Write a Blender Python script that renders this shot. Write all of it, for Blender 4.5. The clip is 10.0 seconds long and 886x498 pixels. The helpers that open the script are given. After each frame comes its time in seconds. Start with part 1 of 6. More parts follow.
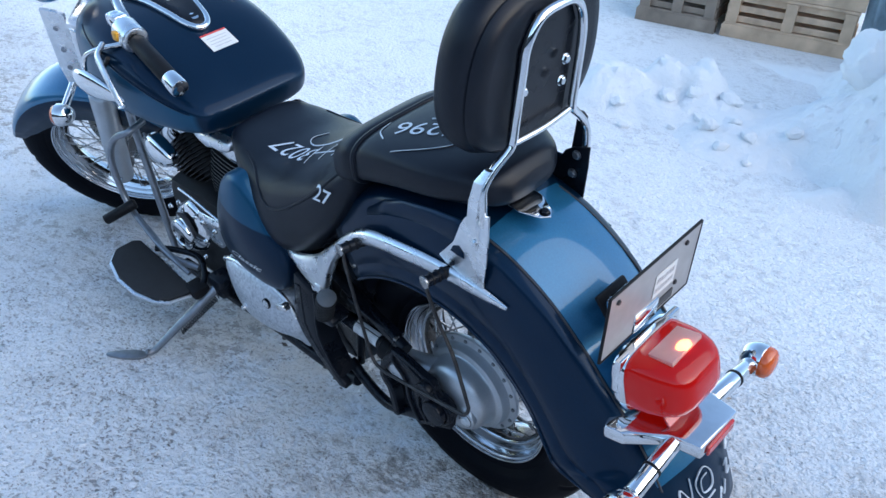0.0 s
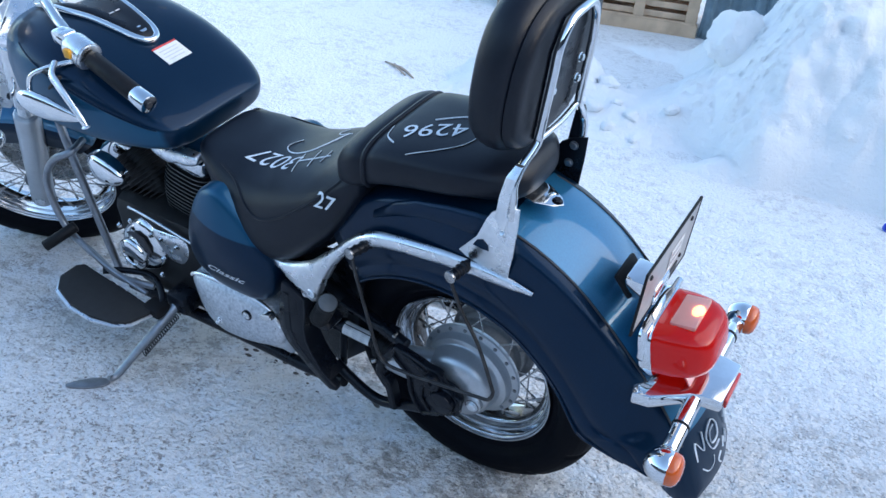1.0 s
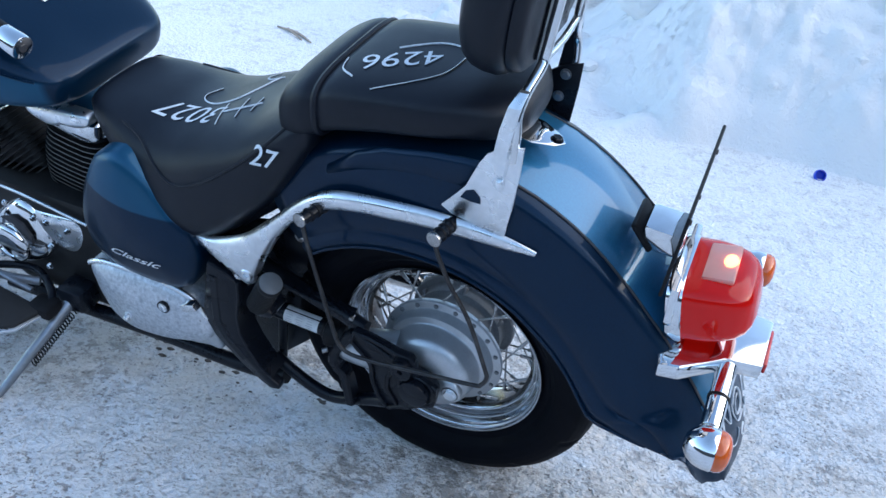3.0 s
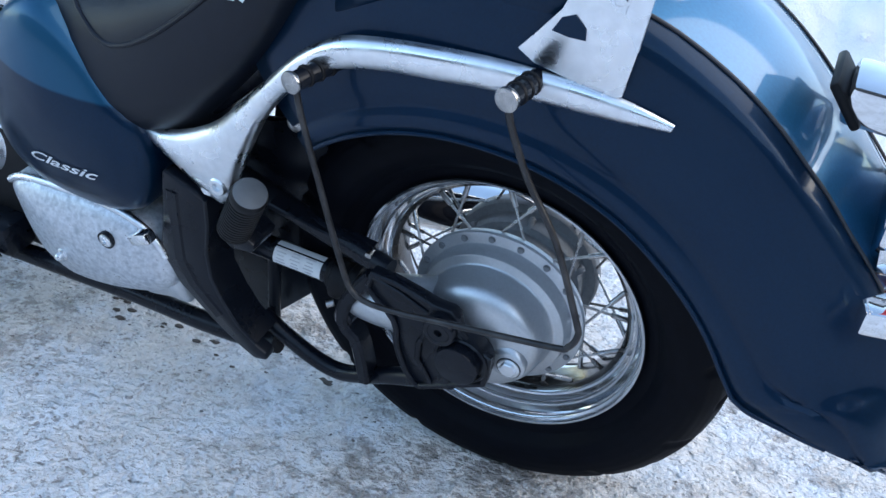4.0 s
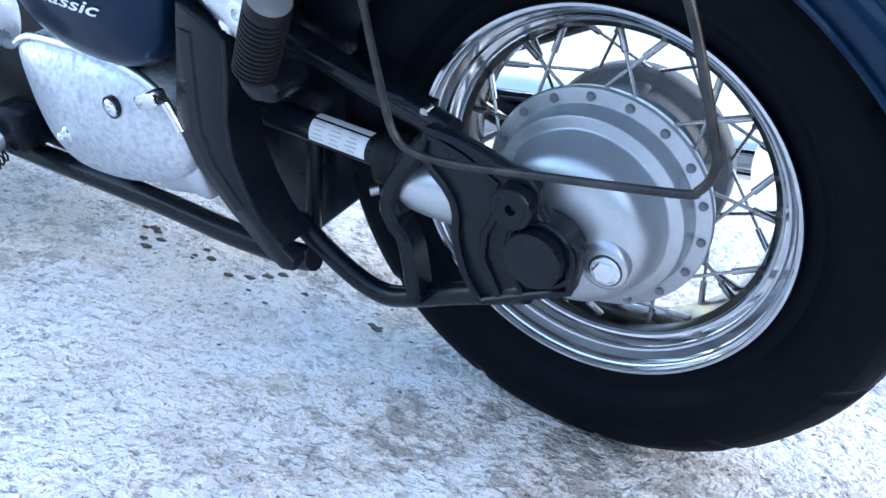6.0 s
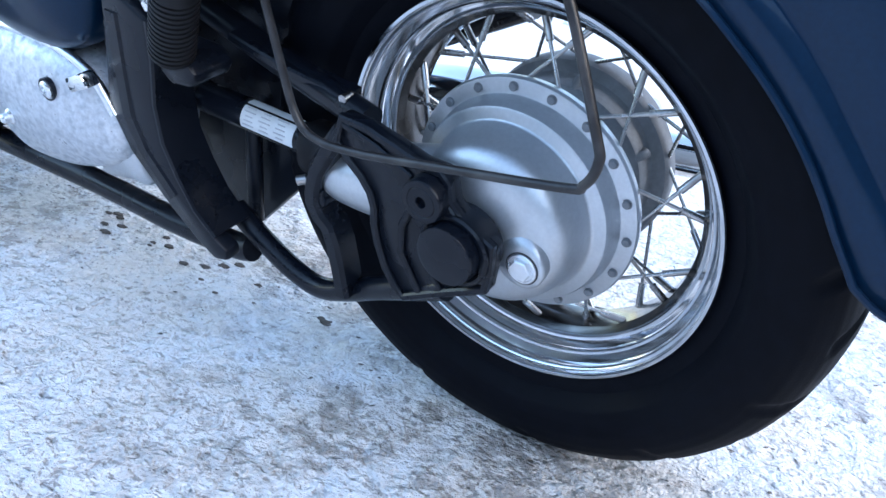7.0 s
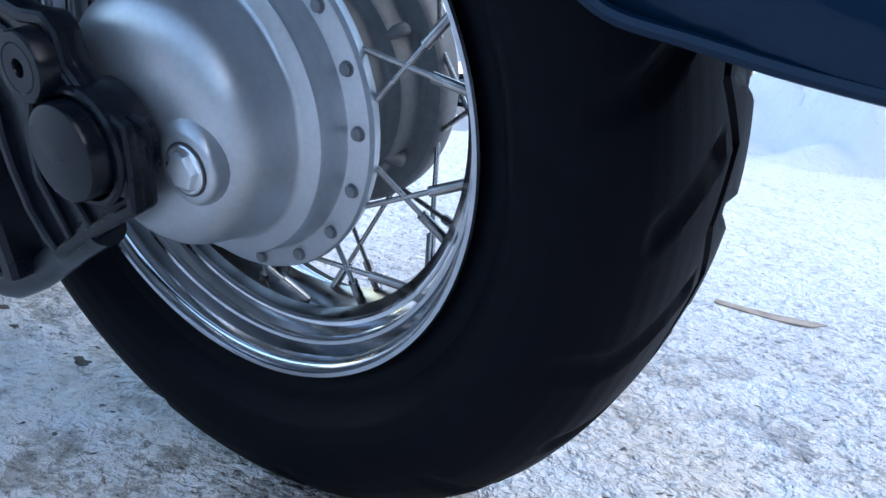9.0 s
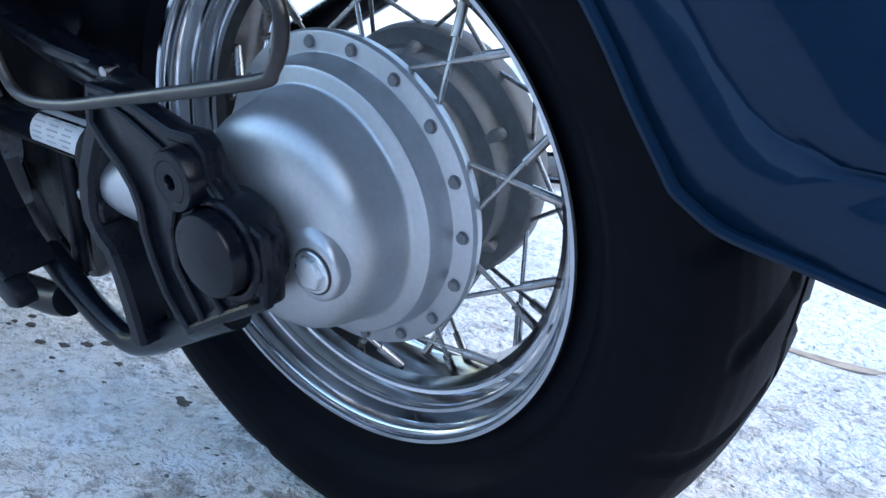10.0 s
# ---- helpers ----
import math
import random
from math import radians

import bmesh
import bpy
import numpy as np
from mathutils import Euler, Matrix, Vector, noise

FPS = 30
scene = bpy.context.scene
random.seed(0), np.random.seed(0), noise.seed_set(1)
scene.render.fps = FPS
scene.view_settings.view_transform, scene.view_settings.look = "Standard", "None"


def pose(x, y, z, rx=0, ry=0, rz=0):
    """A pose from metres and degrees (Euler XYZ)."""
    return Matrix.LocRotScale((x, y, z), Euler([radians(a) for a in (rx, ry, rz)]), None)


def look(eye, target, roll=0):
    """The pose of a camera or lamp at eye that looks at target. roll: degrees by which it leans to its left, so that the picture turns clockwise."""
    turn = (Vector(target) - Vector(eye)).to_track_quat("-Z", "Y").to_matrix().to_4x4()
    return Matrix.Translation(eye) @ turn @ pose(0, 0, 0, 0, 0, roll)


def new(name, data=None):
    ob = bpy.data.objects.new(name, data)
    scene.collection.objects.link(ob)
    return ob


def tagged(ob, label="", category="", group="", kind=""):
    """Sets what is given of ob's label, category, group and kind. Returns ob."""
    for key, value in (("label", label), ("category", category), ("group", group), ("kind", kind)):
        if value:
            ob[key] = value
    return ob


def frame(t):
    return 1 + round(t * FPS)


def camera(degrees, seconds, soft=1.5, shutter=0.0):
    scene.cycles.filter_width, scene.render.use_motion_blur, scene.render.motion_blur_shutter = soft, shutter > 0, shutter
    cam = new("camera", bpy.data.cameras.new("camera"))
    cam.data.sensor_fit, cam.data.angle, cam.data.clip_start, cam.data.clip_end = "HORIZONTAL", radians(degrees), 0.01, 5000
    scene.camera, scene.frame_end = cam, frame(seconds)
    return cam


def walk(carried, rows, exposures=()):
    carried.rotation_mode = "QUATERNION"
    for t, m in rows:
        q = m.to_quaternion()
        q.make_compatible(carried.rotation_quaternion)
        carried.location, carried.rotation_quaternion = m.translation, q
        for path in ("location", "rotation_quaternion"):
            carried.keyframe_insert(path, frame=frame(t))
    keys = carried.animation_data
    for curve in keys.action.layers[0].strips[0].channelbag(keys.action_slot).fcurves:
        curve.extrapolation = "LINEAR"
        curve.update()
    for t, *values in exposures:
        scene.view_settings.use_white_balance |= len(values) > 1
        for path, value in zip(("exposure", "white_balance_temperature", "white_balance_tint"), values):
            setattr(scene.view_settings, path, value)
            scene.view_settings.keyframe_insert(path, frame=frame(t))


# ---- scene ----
cam = camera(54.3, 10.0)
PATH = [
    (0, (0.902, -1.3, 1.459), (-0.24, 0.021, 0.485), 5.6),
    (0.5, (0.779, -1.427, 1.463), (-0.211, 0.022, 0.504), 6.2),
    (1, (0.684, -1.536, 1.469), (-0.167, -0.002, 0.51), 6.2),
    (1.5, (0.583, -1.66, 1.466), (-0.114, -0.045, 0.514), 6.7),
    (2, (0.522, -1.721, 1.436), (-0.054, -0.064, 0.476), 7.4),
    (2.2, (0.506, -1.706, 1.416), (-0.044, -0.042, 0.452), 7.5),
    (3.3, (0.403, -1.267, 1.183), (-0.22, 0.37, 0.216), 7.1),
    (3.5, (0.365, -1.211, 1.105), (-0.262, 0.436, 0.159), 7.5),
    (4, (0.283, -1.056, 0.926), (-0.36, 0.576, -0.036), 7.5),
    (4.5, (0.267, -0.96, 0.766), (-0.459, 0.649, -0.174), 6.7),
    (5, (0.254, -0.913, 0.67), (-0.542, 0.678, -0.244), 6.2),
    (5.5, (0.262, -0.897, 0.625), (-0.589, 0.699, -0.23), 6.7),
    (7, (0.346, -0.81, 0.62), (-0.593, 0.725, -0.252), 7.9),
    (7.5, (0.441, -0.676, 0.521), (-0.608, 0.837, -0.262), 6.2),
    (8, (0.447, -0.551, 0.421), (-0.619, 1.02, -0.208), 5.5),
    (8.5, (0.444, -0.517, 0.394), (-0.601, 1.081, -0.202), 5.4),
    (9, (0.44, -0.516, 0.386), (-0.608, 1.096, -0.163), 4.9),
    (9.5, (0.444, -0.532, 0.387), (-0.64, 1.068, -0.128), 4.3),
    (10, (0.429, -0.571, 0.461), (-0.701, 0.979, -0.106), 5.0),
]
walk(cam, [(t, look(eye, target, roll)) for t, eye, target, roll in PATH], exposures=[(0.0, 1.76, 6420, 10), (1.0, 1.88, 6420, 10), (2.0, 1.82, 6420, 10), (3.5, 2.02, 6600, 10), (4.0, 2.31, 6850, 11), (4.5, 2.92, 6750, 12), (5.5, 2.95, 6700, 13), (7.0, 2.88, 6680, 13), (7.5, 2.98, 6680, 13), (8.5, 2.39, 6600, 13), (9.0, 2.25, 6600, 13), (9.5, 2.3, 6600, 13), (10.0, 2.49, 6600, 12)])

# ---- light ----
world = bpy.data.worlds.new("sky")
scene.world = world
world.use_nodes = True
_n, _l = world.node_tree.nodes, world.node_tree.links
_sky = _n.new("ShaderNodeTexSky")
_sky.sky_type, _sky.sun_disc = "NISHITA", False
_sky.sun_elevation, _sky.sun_rotation = radians(14), radians(80)
_sky.air_density, _sky.dust_density, _sky.ozone_density = 1.0, 1.2, 2.0
_l.new(_sky.outputs[0], _n["Background"].inputs[0])
_n["Background"].inputs[1].default_value = 0.15
sun = new("sun", bpy.data.lights.new("sun", "SUN"))
sun.data.energy, sun.data.angle, sun.data.color = 0.5, radians(70), (1.0, 0.97, 0.93)
sun.matrix_world = look((3.4, 0.6, 3.2), (0, 0, 0))


# ---- materials ----
def mat(name, color, rough=0.5, metal=0.0, var=0.12, scale=40.0, bump=0.0, bump_scale=200.0, coat=0.0, dirt=None, dirt_scale=6.0, dirt_amount=0.4, rough_var=0.08, spec=0.5, emit=None, emit_strength=0.0, trans=0.0):
    m = bpy.data.materials.new(name)
    m.use_nodes = True
    n, l = m.node_tree.nodes, m.node_tree.links
    p = n["Principled BSDF"]
    tc = n.new("ShaderNodeTexCoord")
    noise_a = n.new("ShaderNodeTexNoise")
    noise_a.inputs["Scale"].default_value, noise_a.inputs["Detail"].default_value = scale, 6
    l.new(tc.outputs["Object"], noise_a.inputs["Vector"])
    ramp = n.new("ShaderNodeMapRange")
    ramp.inputs[1].default_value, ramp.inputs[2].default_value = 0.3, 0.7
    ramp.inputs[3].default_value, ramp.inputs[4].default_value = 1 - var, 1 + var
    l.new(noise_a.outputs[0], ramp.inputs[0])
    mul = n.new("ShaderNodeVectorMath")
    mul.operation = "SCALE"
    mul.inputs[0].default_value = color
    l.new(ramp.outputs[0], mul.inputs["Scale"])
    last = mul.outputs[0]
    noise_b = n.new("ShaderNodeTexNoise")
    noise_b.inputs["Scale"].default_value, noise_b.inputs["Detail"].default_value = dirt_scale, 8
    l.new(tc.outputs["Object"], noise_b.inputs["Vector"])
    if dirt:
        dr = n.new("ShaderNodeMapRange")
        dr.inputs[1].default_value, dr.inputs[2].default_value, dr.inputs[4].default_value = 0.48, 0.72, dirt_amount
        l.new(noise_b.outputs[0], dr.inputs[0])
        mix = n.new("ShaderNodeMix")
        mix.data_type = "RGBA"
        mix.inputs[7].default_value = (*dirt, 1)
        l.new(dr.outputs[0], mix.inputs[0])
        l.new(last, mix.inputs[6])
        last = mix.outputs[2]
    l.new(last, p.inputs["Base Color"])
    rr = n.new("ShaderNodeMapRange")
    rr.inputs[3].default_value, rr.inputs[4].default_value = max(0.02, rough - rough_var), min(1.0, rough + rough_var)
    rr.inputs[1].default_value, rr.inputs[2].default_value = 0.3, 0.7
    l.new(noise_b.outputs[0], rr.inputs[0])
    l.new(rr.outputs[0], p.inputs["Roughness"])
    p.inputs["Metallic"].default_value = metal
    p.inputs["Specular IOR Level"].default_value = spec
    p.inputs["Coat Weight"].default_value, p.inputs["Coat Roughness"].default_value = coat, 0.06
    p.inputs["Transmission Weight"].default_value = trans
    if emit:
        p.inputs["Emission Color"].default_value, p.inputs["Emission Strength"].default_value = (*emit, 1), emit_strength
    if bump:
        nb = n.new("ShaderNodeTexNoise")
        nb.inputs["Scale"].default_value, nb.inputs["Detail"].default_value = bump_scale, 4
        l.new(tc.outputs["Object"], nb.inputs["Vector"])
        b = n.new("ShaderNodeBump")
        b.inputs["Strength"].default_value, b.inputs["Distance"].default_value = bump, 0.002
        l.new(nb.outputs[0], b.inputs["Height"])
        l.new(b.outputs[0], p.inputs["Normal"])
    return m


def snow_mat(name, dirty):
    m = bpy.data.materials.new(name)
    m.use_nodes = True
    n, l = m.node_tree.nodes, m.node_tree.links
    p = n["Principled BSDF"]
    geo = n.new("ShaderNodeNewGeometry")

    def noise_at(scale, detail=6.0, rough=0.6, stretch=None, distort=0.0):
        x = n.new("ShaderNodeTexNoise")
        x.inputs["Scale"].default_value, x.inputs["Detail"].default_value, x.inputs["Roughness"].default_value = scale, detail, rough
        x.inputs["Distortion"].default_value = distort
        src = geo.outputs["Position"]
        if stretch:
            mp = n.new("ShaderNodeMapping")
            mp.inputs["Scale"].default_value, mp.inputs["Rotation"].default_value = stretch, (0, 0, radians(-14))
            l.new(src, mp.inputs["Vector"])
            src = mp.outputs[0]
        l.new(src, x.inputs["Vector"])
        return x.outputs[0]

    def step(src, a, b, lo=0.0, hi=1.0):
        r = n.new("ShaderNodeMapRange")
        r.interpolation_type = "SMOOTHSTEP"
        for k, v in zip((1, 2, 3, 4), (a, b, lo, hi)):
            r.inputs[k].default_value = v
        l.new(src, r.inputs[0])
        return r.outputs[0]

    def times(a, b):
        x = n.new("ShaderNodeMath")
        x.operation = "MULTIPLY"
        l.new(a, x.inputs[0])
        if isinstance(b, float):
            x.inputs[1].default_value = b
        else:
            l.new(b, x.inputs[1])
        return x.outputs[0]

    def mix(fac, a, b):
        x = n.new("ShaderNodeMix")
        x.data_type = "RGBA"
        l.new(fac, x.inputs[0])
        for k, v in ((6, a), (7, b)):
            if isinstance(v, tuple):
                x.inputs[k].default_value = (*v, 1)
            else:
                l.new(v, x.inputs[k])
        return x.outputs[2]

    col = mix(step(noise_at(1.3), 0.35, 0.65), (0.945, 0.958, 0.965), (0.905, 0.925, 0.94))
    if dirty:
        sep = n.new("ShaderNodeSeparateXYZ")
        l.new(geo.outputs["Position"], sep.inputs[0])
        trodden = times(step(sep.outputs[1], 0.20, 1.25, 1.0, 0.10), step(sep.outputs[0], -1.9, -1.0, 0.45, 1.0))
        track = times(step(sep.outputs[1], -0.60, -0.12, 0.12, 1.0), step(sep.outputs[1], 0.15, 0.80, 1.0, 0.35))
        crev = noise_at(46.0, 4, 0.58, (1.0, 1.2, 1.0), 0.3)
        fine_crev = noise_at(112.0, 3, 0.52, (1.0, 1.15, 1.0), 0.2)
        col = mix(step(noise_at(2.2), 0.35, 0.65), (0.745, 0.790, 0.845), (0.670, 0.715, 0.775))
        col = mix(step(sep.outputs[1], 0.25, 1.3), col, (0.93, 0.948, 0.962))
        rough_patch = times(step(noise_at(4.4, 7, 0.64), 0.43, 0.57, 0.16, 1.0), trodden)
        haze = times(step(noise_at(13.0, 8, 0.7, (1.0, 1.6, 1.0)), 0.46, 0.62), rough_patch)
        col = mix(times(haze, 0.42), col, (0.44, 0.455, 0.485))
        # hollows of the bump are coloured dark: their shade plus dirt in them
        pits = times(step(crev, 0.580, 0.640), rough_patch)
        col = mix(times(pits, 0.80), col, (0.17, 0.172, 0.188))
        fine_pits = times(step(fine_crev, 0.575, 0.635), step(rough_patch, 0.0, 1.0, 0.30, 1.0))
        col = mix(times(fine_pits, 0.78), col, (0.155, 0.153, 0.16))
        sand = times(times(step(noise_at(4.0, 8, 0.70), 0.34, 0.58), track), trodden)
        col = mix(times(sand, 0.62), col, (0.70, 0.62, 0.535))
        # brown dirt patches massed at the wheel foot, its contact shade included
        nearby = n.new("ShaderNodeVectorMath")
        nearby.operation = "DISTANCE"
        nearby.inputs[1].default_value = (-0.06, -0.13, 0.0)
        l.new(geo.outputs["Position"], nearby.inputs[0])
        foot_dirt_shade = times(times(step(noise_at(24.0, 9, 0.72, (1.0, 1.4, 1.0)), 0.51, 0.56), step(noise_at(6.0, 5), 0.36, 0.54)), step(nearby.outputs["Value"], 0.10, 0.42, 1.0, 0.0))
        col = mix(times(foot_dirt_shade, 0.66), col, (0.150, 0.124, 0.104))
        crumbs = times(times(step(noise_at(64.0, 6, 0.66, (1.0, 1.2, 1.0)), 0.585, 0.625), step(noise_at(3.4, 6, 0.7), 0.40, 0.54)), trodden)
        col = mix(times(crumbs, 0.66), col, (0.115, 0.108, 0.104))
        # caked dirt along the machine, with the shade under it painted in
        cake_and_shade = times(times(step(noise_at(17.0, 10, 0.78), 0.50, 0.55), step(noise_at(2.7, 5), 0.42, 0.56)), track)
        col = mix(times(cake_and_shade, 0.56), col, (0.150, 0.128, 0.112))
        speck = times(step(noise_at(170.0, 4, 0.6), 0.665, 0.71), trodden)
        col = mix(times(speck, 0.70), col, (0.06, 0.052, 0.048))
    l.new(col, p.inputs["Base Color"])
    p.inputs["Roughness"].default_value = 0.62
    p.inputs["Specular IOR Level"].default_value = 0.35
    p.inputs["Subsurface Weight"].default_value = 0.0
    p.inputs["Subsurface Radius"].default_value = (0.02, 0.03, 0.04)
    b1, b2, b3 = n.new("ShaderNodeBump"), n.new("ShaderNodeBump"), n.new("ShaderNodeBump")
    for b, strength, reach in ((b1, 1.0, 0.022 if dirty else 0.012), (b2, 0.5, 0.03), (b3, 0.8, 0.006 if dirty else 0.004)):
        b.inputs["Strength"].default_value, b.inputs["Distance"].default_value = strength, reach
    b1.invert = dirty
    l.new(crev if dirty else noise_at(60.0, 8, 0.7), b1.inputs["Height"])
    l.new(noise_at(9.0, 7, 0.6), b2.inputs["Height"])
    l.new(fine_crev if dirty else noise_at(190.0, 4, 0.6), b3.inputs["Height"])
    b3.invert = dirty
    l.new(b2.outputs[0], b1.inputs["Normal"])
    l.new(b1.outputs[0], b3.inputs["Normal"])
    l.new(b3.outputs[0], p.inputs["Normal"])
    return m


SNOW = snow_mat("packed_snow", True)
BANK = snow_mat("piled_snow", False)
NAVY = mat("navy_metallic_paint", (0.0010, 0.0152, 0.0390), 0.36, 0.45, 0.10, 300, coat=0.24, dirt=(0.0020, 0.0178, 0.0430), dirt_amount=0.5, dirt_scale=9, spec=0.16)
TEAL = mat("teal_metallic_paint", (0.019, 0.138, 0.265), 0.36, 0.50, 0.08, 300, coat=1.0, dirt=(0.10, 0.19, 0.26), dirt_amount=0.4, dirt_scale=5, spec=0.4)


def two_tone_mat(name, gx, gz, level, soft=0.002, behind=None):
    """Navy with teal where gx * x + gz * z is over a level."""
    m = NAVY.copy()
    m.name = name
    n, l = m.node_tree.nodes, m.node_tree.links
    p = n["Principled BSDF"]
    tc = n.new("ShaderNodeTexCoord")
    dot = n.new("ShaderNodeVectorMath")
    dot.operation = "DOT_PRODUCT"
    dot.inputs[1].default_value = (gx, 0, gz)
    l.new(tc.outputs["Object"], dot.inputs[0])
    r = n.new("ShaderNodeMapRange")
    r.inputs[1].default_value, r.inputs[2].default_value = level - soft, level + soft
    l.new(dot.outputs["Value"], r.inputs[0])
    mx = n.new("ShaderNodeMix")
    mx.data_type = "RGBA"
    # TEAL darkened: the shade on side and down-facing panels is painted in
    mx.inputs[7].default_value = (0.009, 0.068, 0.132, 1)
    fac = r.outputs[0]
    if behind is not None:
        sx = n.new("ShaderNodeSeparateXYZ")
        l.new(tc.outputs["Object"], sx.inputs[0])
        r2 = n.new("ShaderNodeMapRange")
        r2.inputs[1].default_value, r2.inputs[2].default_value, r2.inputs[3].default_value, r2.inputs[4].default_value = behind - 0.012, behind, 1.0, 0.0
        l.new(sx.outputs[0], r2.inputs[0])
        mm = n.new("ShaderNodeMath")
        mm.operation = "MULTIPLY"
        l.new(fac, mm.inputs[0])
        l.new(r2.outputs[0], mm.inputs[1])
        fac = mm.outputs[0]
    l.new(fac, mx.inputs[0])
    l.new(p.inputs["Base Color"].links[0].from_socket, mx.inputs[6])
    l.new(mx.outputs[2], p.inputs["Base Color"])
    return m


CHROME = mat("chrome", (0.78, 0.79, 0.80), 0.07, 1.0, 0.03, 60, dirt=(0.45, 0.43, 0.40), dirt_amount=0.25, dirt_scale=18, rough_var=0.04)
DULL = mat("weathered_chrome", (0.80, 0.82, 0.84), 0.30, 1.0, 0.06, 80, dirt=(0.66, 0.68, 0.71), dirt_amount=0.25, dirt_scale=30, rough_var=0.12)
ALLOY = mat("cast_alloy", (0.53, 0.553, 0.575), 0.40, 0.80, 0.05, 260, bump=0.05, bump_scale=700, dirt=(0.37, 0.386, 0.405), dirt_amount=0.4, dirt_scale=12)
DRUM = mat("dusty_cast_alloy", (0.205, 0.212, 0.222), 0.58, 0.35, 0.1, 200, bump=0.1, bump_scale=500, dirt=(0.150, 0.150, 0.152), dirt_amount=0.6, dirt_scale=18)
RIM = mat("dulled_chrome_rim", (0.60, 0.635, 0.68), 0.15, 1.0, 0.06, 60, dirt=(0.36, 0.37, 0.39), dirt_amount=0.35, dirt_scale=22, rough_var=0.04)
FINEDGE = mat("fin_edge", (0.16, 0.16, 0.16), 0.40, 1.0, 0.2, 120)
STEEL = mat("spoke_steel", (0.42, 0.41, 0.40), 0.28, 1.0, 0.15, 120, dirt=(0.20, 0.16, 0.13), dirt_amount=0.5, dirt_scale=40)
BLACK = mat("black_enamel", (0.0048, 0.0066, 0.0108), 0.27, 0.0, 0.15, 150, bump=0.04, bump_scale=500, dirt=(0.0085, 0.0110, 0.0165), dirt_amount=0.5, dirt_scale=14, spec=0.24)
ENGINE = mat("black_engine_casting", (0.010, 0.010, 0.011), 0.5, 0.2, 0.2, 200, bump=0.12, bump_scale=600, dirt=(0.035, 0.033, 0.031), dirt_amount=0.4, dirt_scale=20, spec=0.35)
LEATHER = mat("black_vinyl", (0.0052, 0.0076, 0.0135), 0.40, 0.0, 0.12, 90, bump=0.16, bump_scale=900, dirt=(0.010, 0.012, 0.018), dirt_amount=0.5, dirt_scale=7, spec=0.26)
TYRE = mat("tyre_rubber", (0.0022, 0.0029, 0.0054), 0.56, 0.0, 0.2, 60, bump=0.10, bump_scale=500, dirt=(0.0056, 0.0064, 0.0092), dirt_amount=0.5, dirt_scale=9, spec=0.07)
RUBBER = mat("black_rubber", (0.0060, 0.0060, 0.0072), 0.50, 0.0, 0.2, 120, bump=0.1, bump_scale=400, dirt=(0.014, 0.014, 0.017), dirt_amount=0.4, dirt_scale=25, spec=0.20)
MATRUB = mat("footboard_rubber", (0.012, 0.0135, 0.0160), 0.75, 0.0, 0.15, 60, bump=0.15, bump_scale=600)
REDLENS = mat("red_lens", (0.25, 0.0035, 0.003), 0.10, 0.0, 0.04, 40, coat=0.12, emit=(1.0, 0.012, 0.006), emit_strength=0.05, rough_var=0.04, spec=0.28)
CLEARLENS = mat("pale_lens", (0.84, 0.66, 0.58), 0.42, 0.0, 0.05, 40, coat=0.3, rough_var=0.05)
CLEARLENS.node_tree.nodes["Principled BSDF"].inputs["Transmission Weight"].default_value = 0.6
BULB = mat("lit_bulb", (1.0, 0.8, 0.5), 0.3, emit=(1.0, 0.36, 0.09), emit_strength=2.4)
AMBER = mat("amber_lens", (0.55, 0.095, 0.014), 0.14, 0.0, 0.06, 60, coat=0.6, rough_var=0.03)
REFLECT = mat("red_reflector", (0.50, 0.012, 0.010), 0.2, 0.0, 0.1, 400, coat=0.5)
PLATE = mat("bare_plate", (0.33, 0.33, 0.335), 0.40, 0.3, 0.08, 30, dirt=(0.34, 0.33, 0.32), dirt_amount=0.35, dirt_scale=20)
LABEL = mat("paper_label", (0.62, 0.63, 0.63), 0.6, 0.0, 0.05, 80)
LABELRED = mat("label_red", (0.55, 0.06, 0.05), 0.5)
INK = mat("ink", (0.03, 0.03, 0.035), 0.6)
GREYINK = mat("grey_print", (0.42, 0.42, 0.44), 0.6)
PAINTPEN = mat("white_paint_pen", (0.66, 0.70, 0.74), 0.6, 0.0, 0.15, 200)
SILVERTXT = mat("silver_lettering", (0.78, 0.80, 0.82), 0.30, 0.35)
YELLOW = mat("orange_switch", (0.65, 0.30, 0.02), 0.4)
WOOD = mat("pallet_wood", (0.56, 0.39, 0.26), 0.8, 0.0, 0.25, 8, bump=0.2, bump_scale=80, dirt=(0.46, 0.31, 0.20), dirt_amount=0.6, dirt_scale=3)
SLIVER = mat("pale_split_wood", (0.40, 0.33, 0.27), 0.8, 0.0, 0.25, 60, bump=0.3, bump_scale=300, dirt=(0.22, 0.17, 0.13), dirt_amount=0.5, dirt_scale=20)
BLUECAP = mat("blue_plastic", (0.01, 0.06, 0.55), 0.35, 0.0, 0.05, 60)
SHEET = mat("blue_grey_sheet", (0.20, 0.27, 0.31), 0.6, 0.0, 0.3, 8)
OLDWOOD = mat("old_crate_wood", (0.27, 0.21, 0.16), 0.85, 0.0, 0.3, 8, bump=0.2, bump_scale=80, dirt=(0.15, 0.12, 0.10), dirt_amount=0.6, dirt_scale=3)


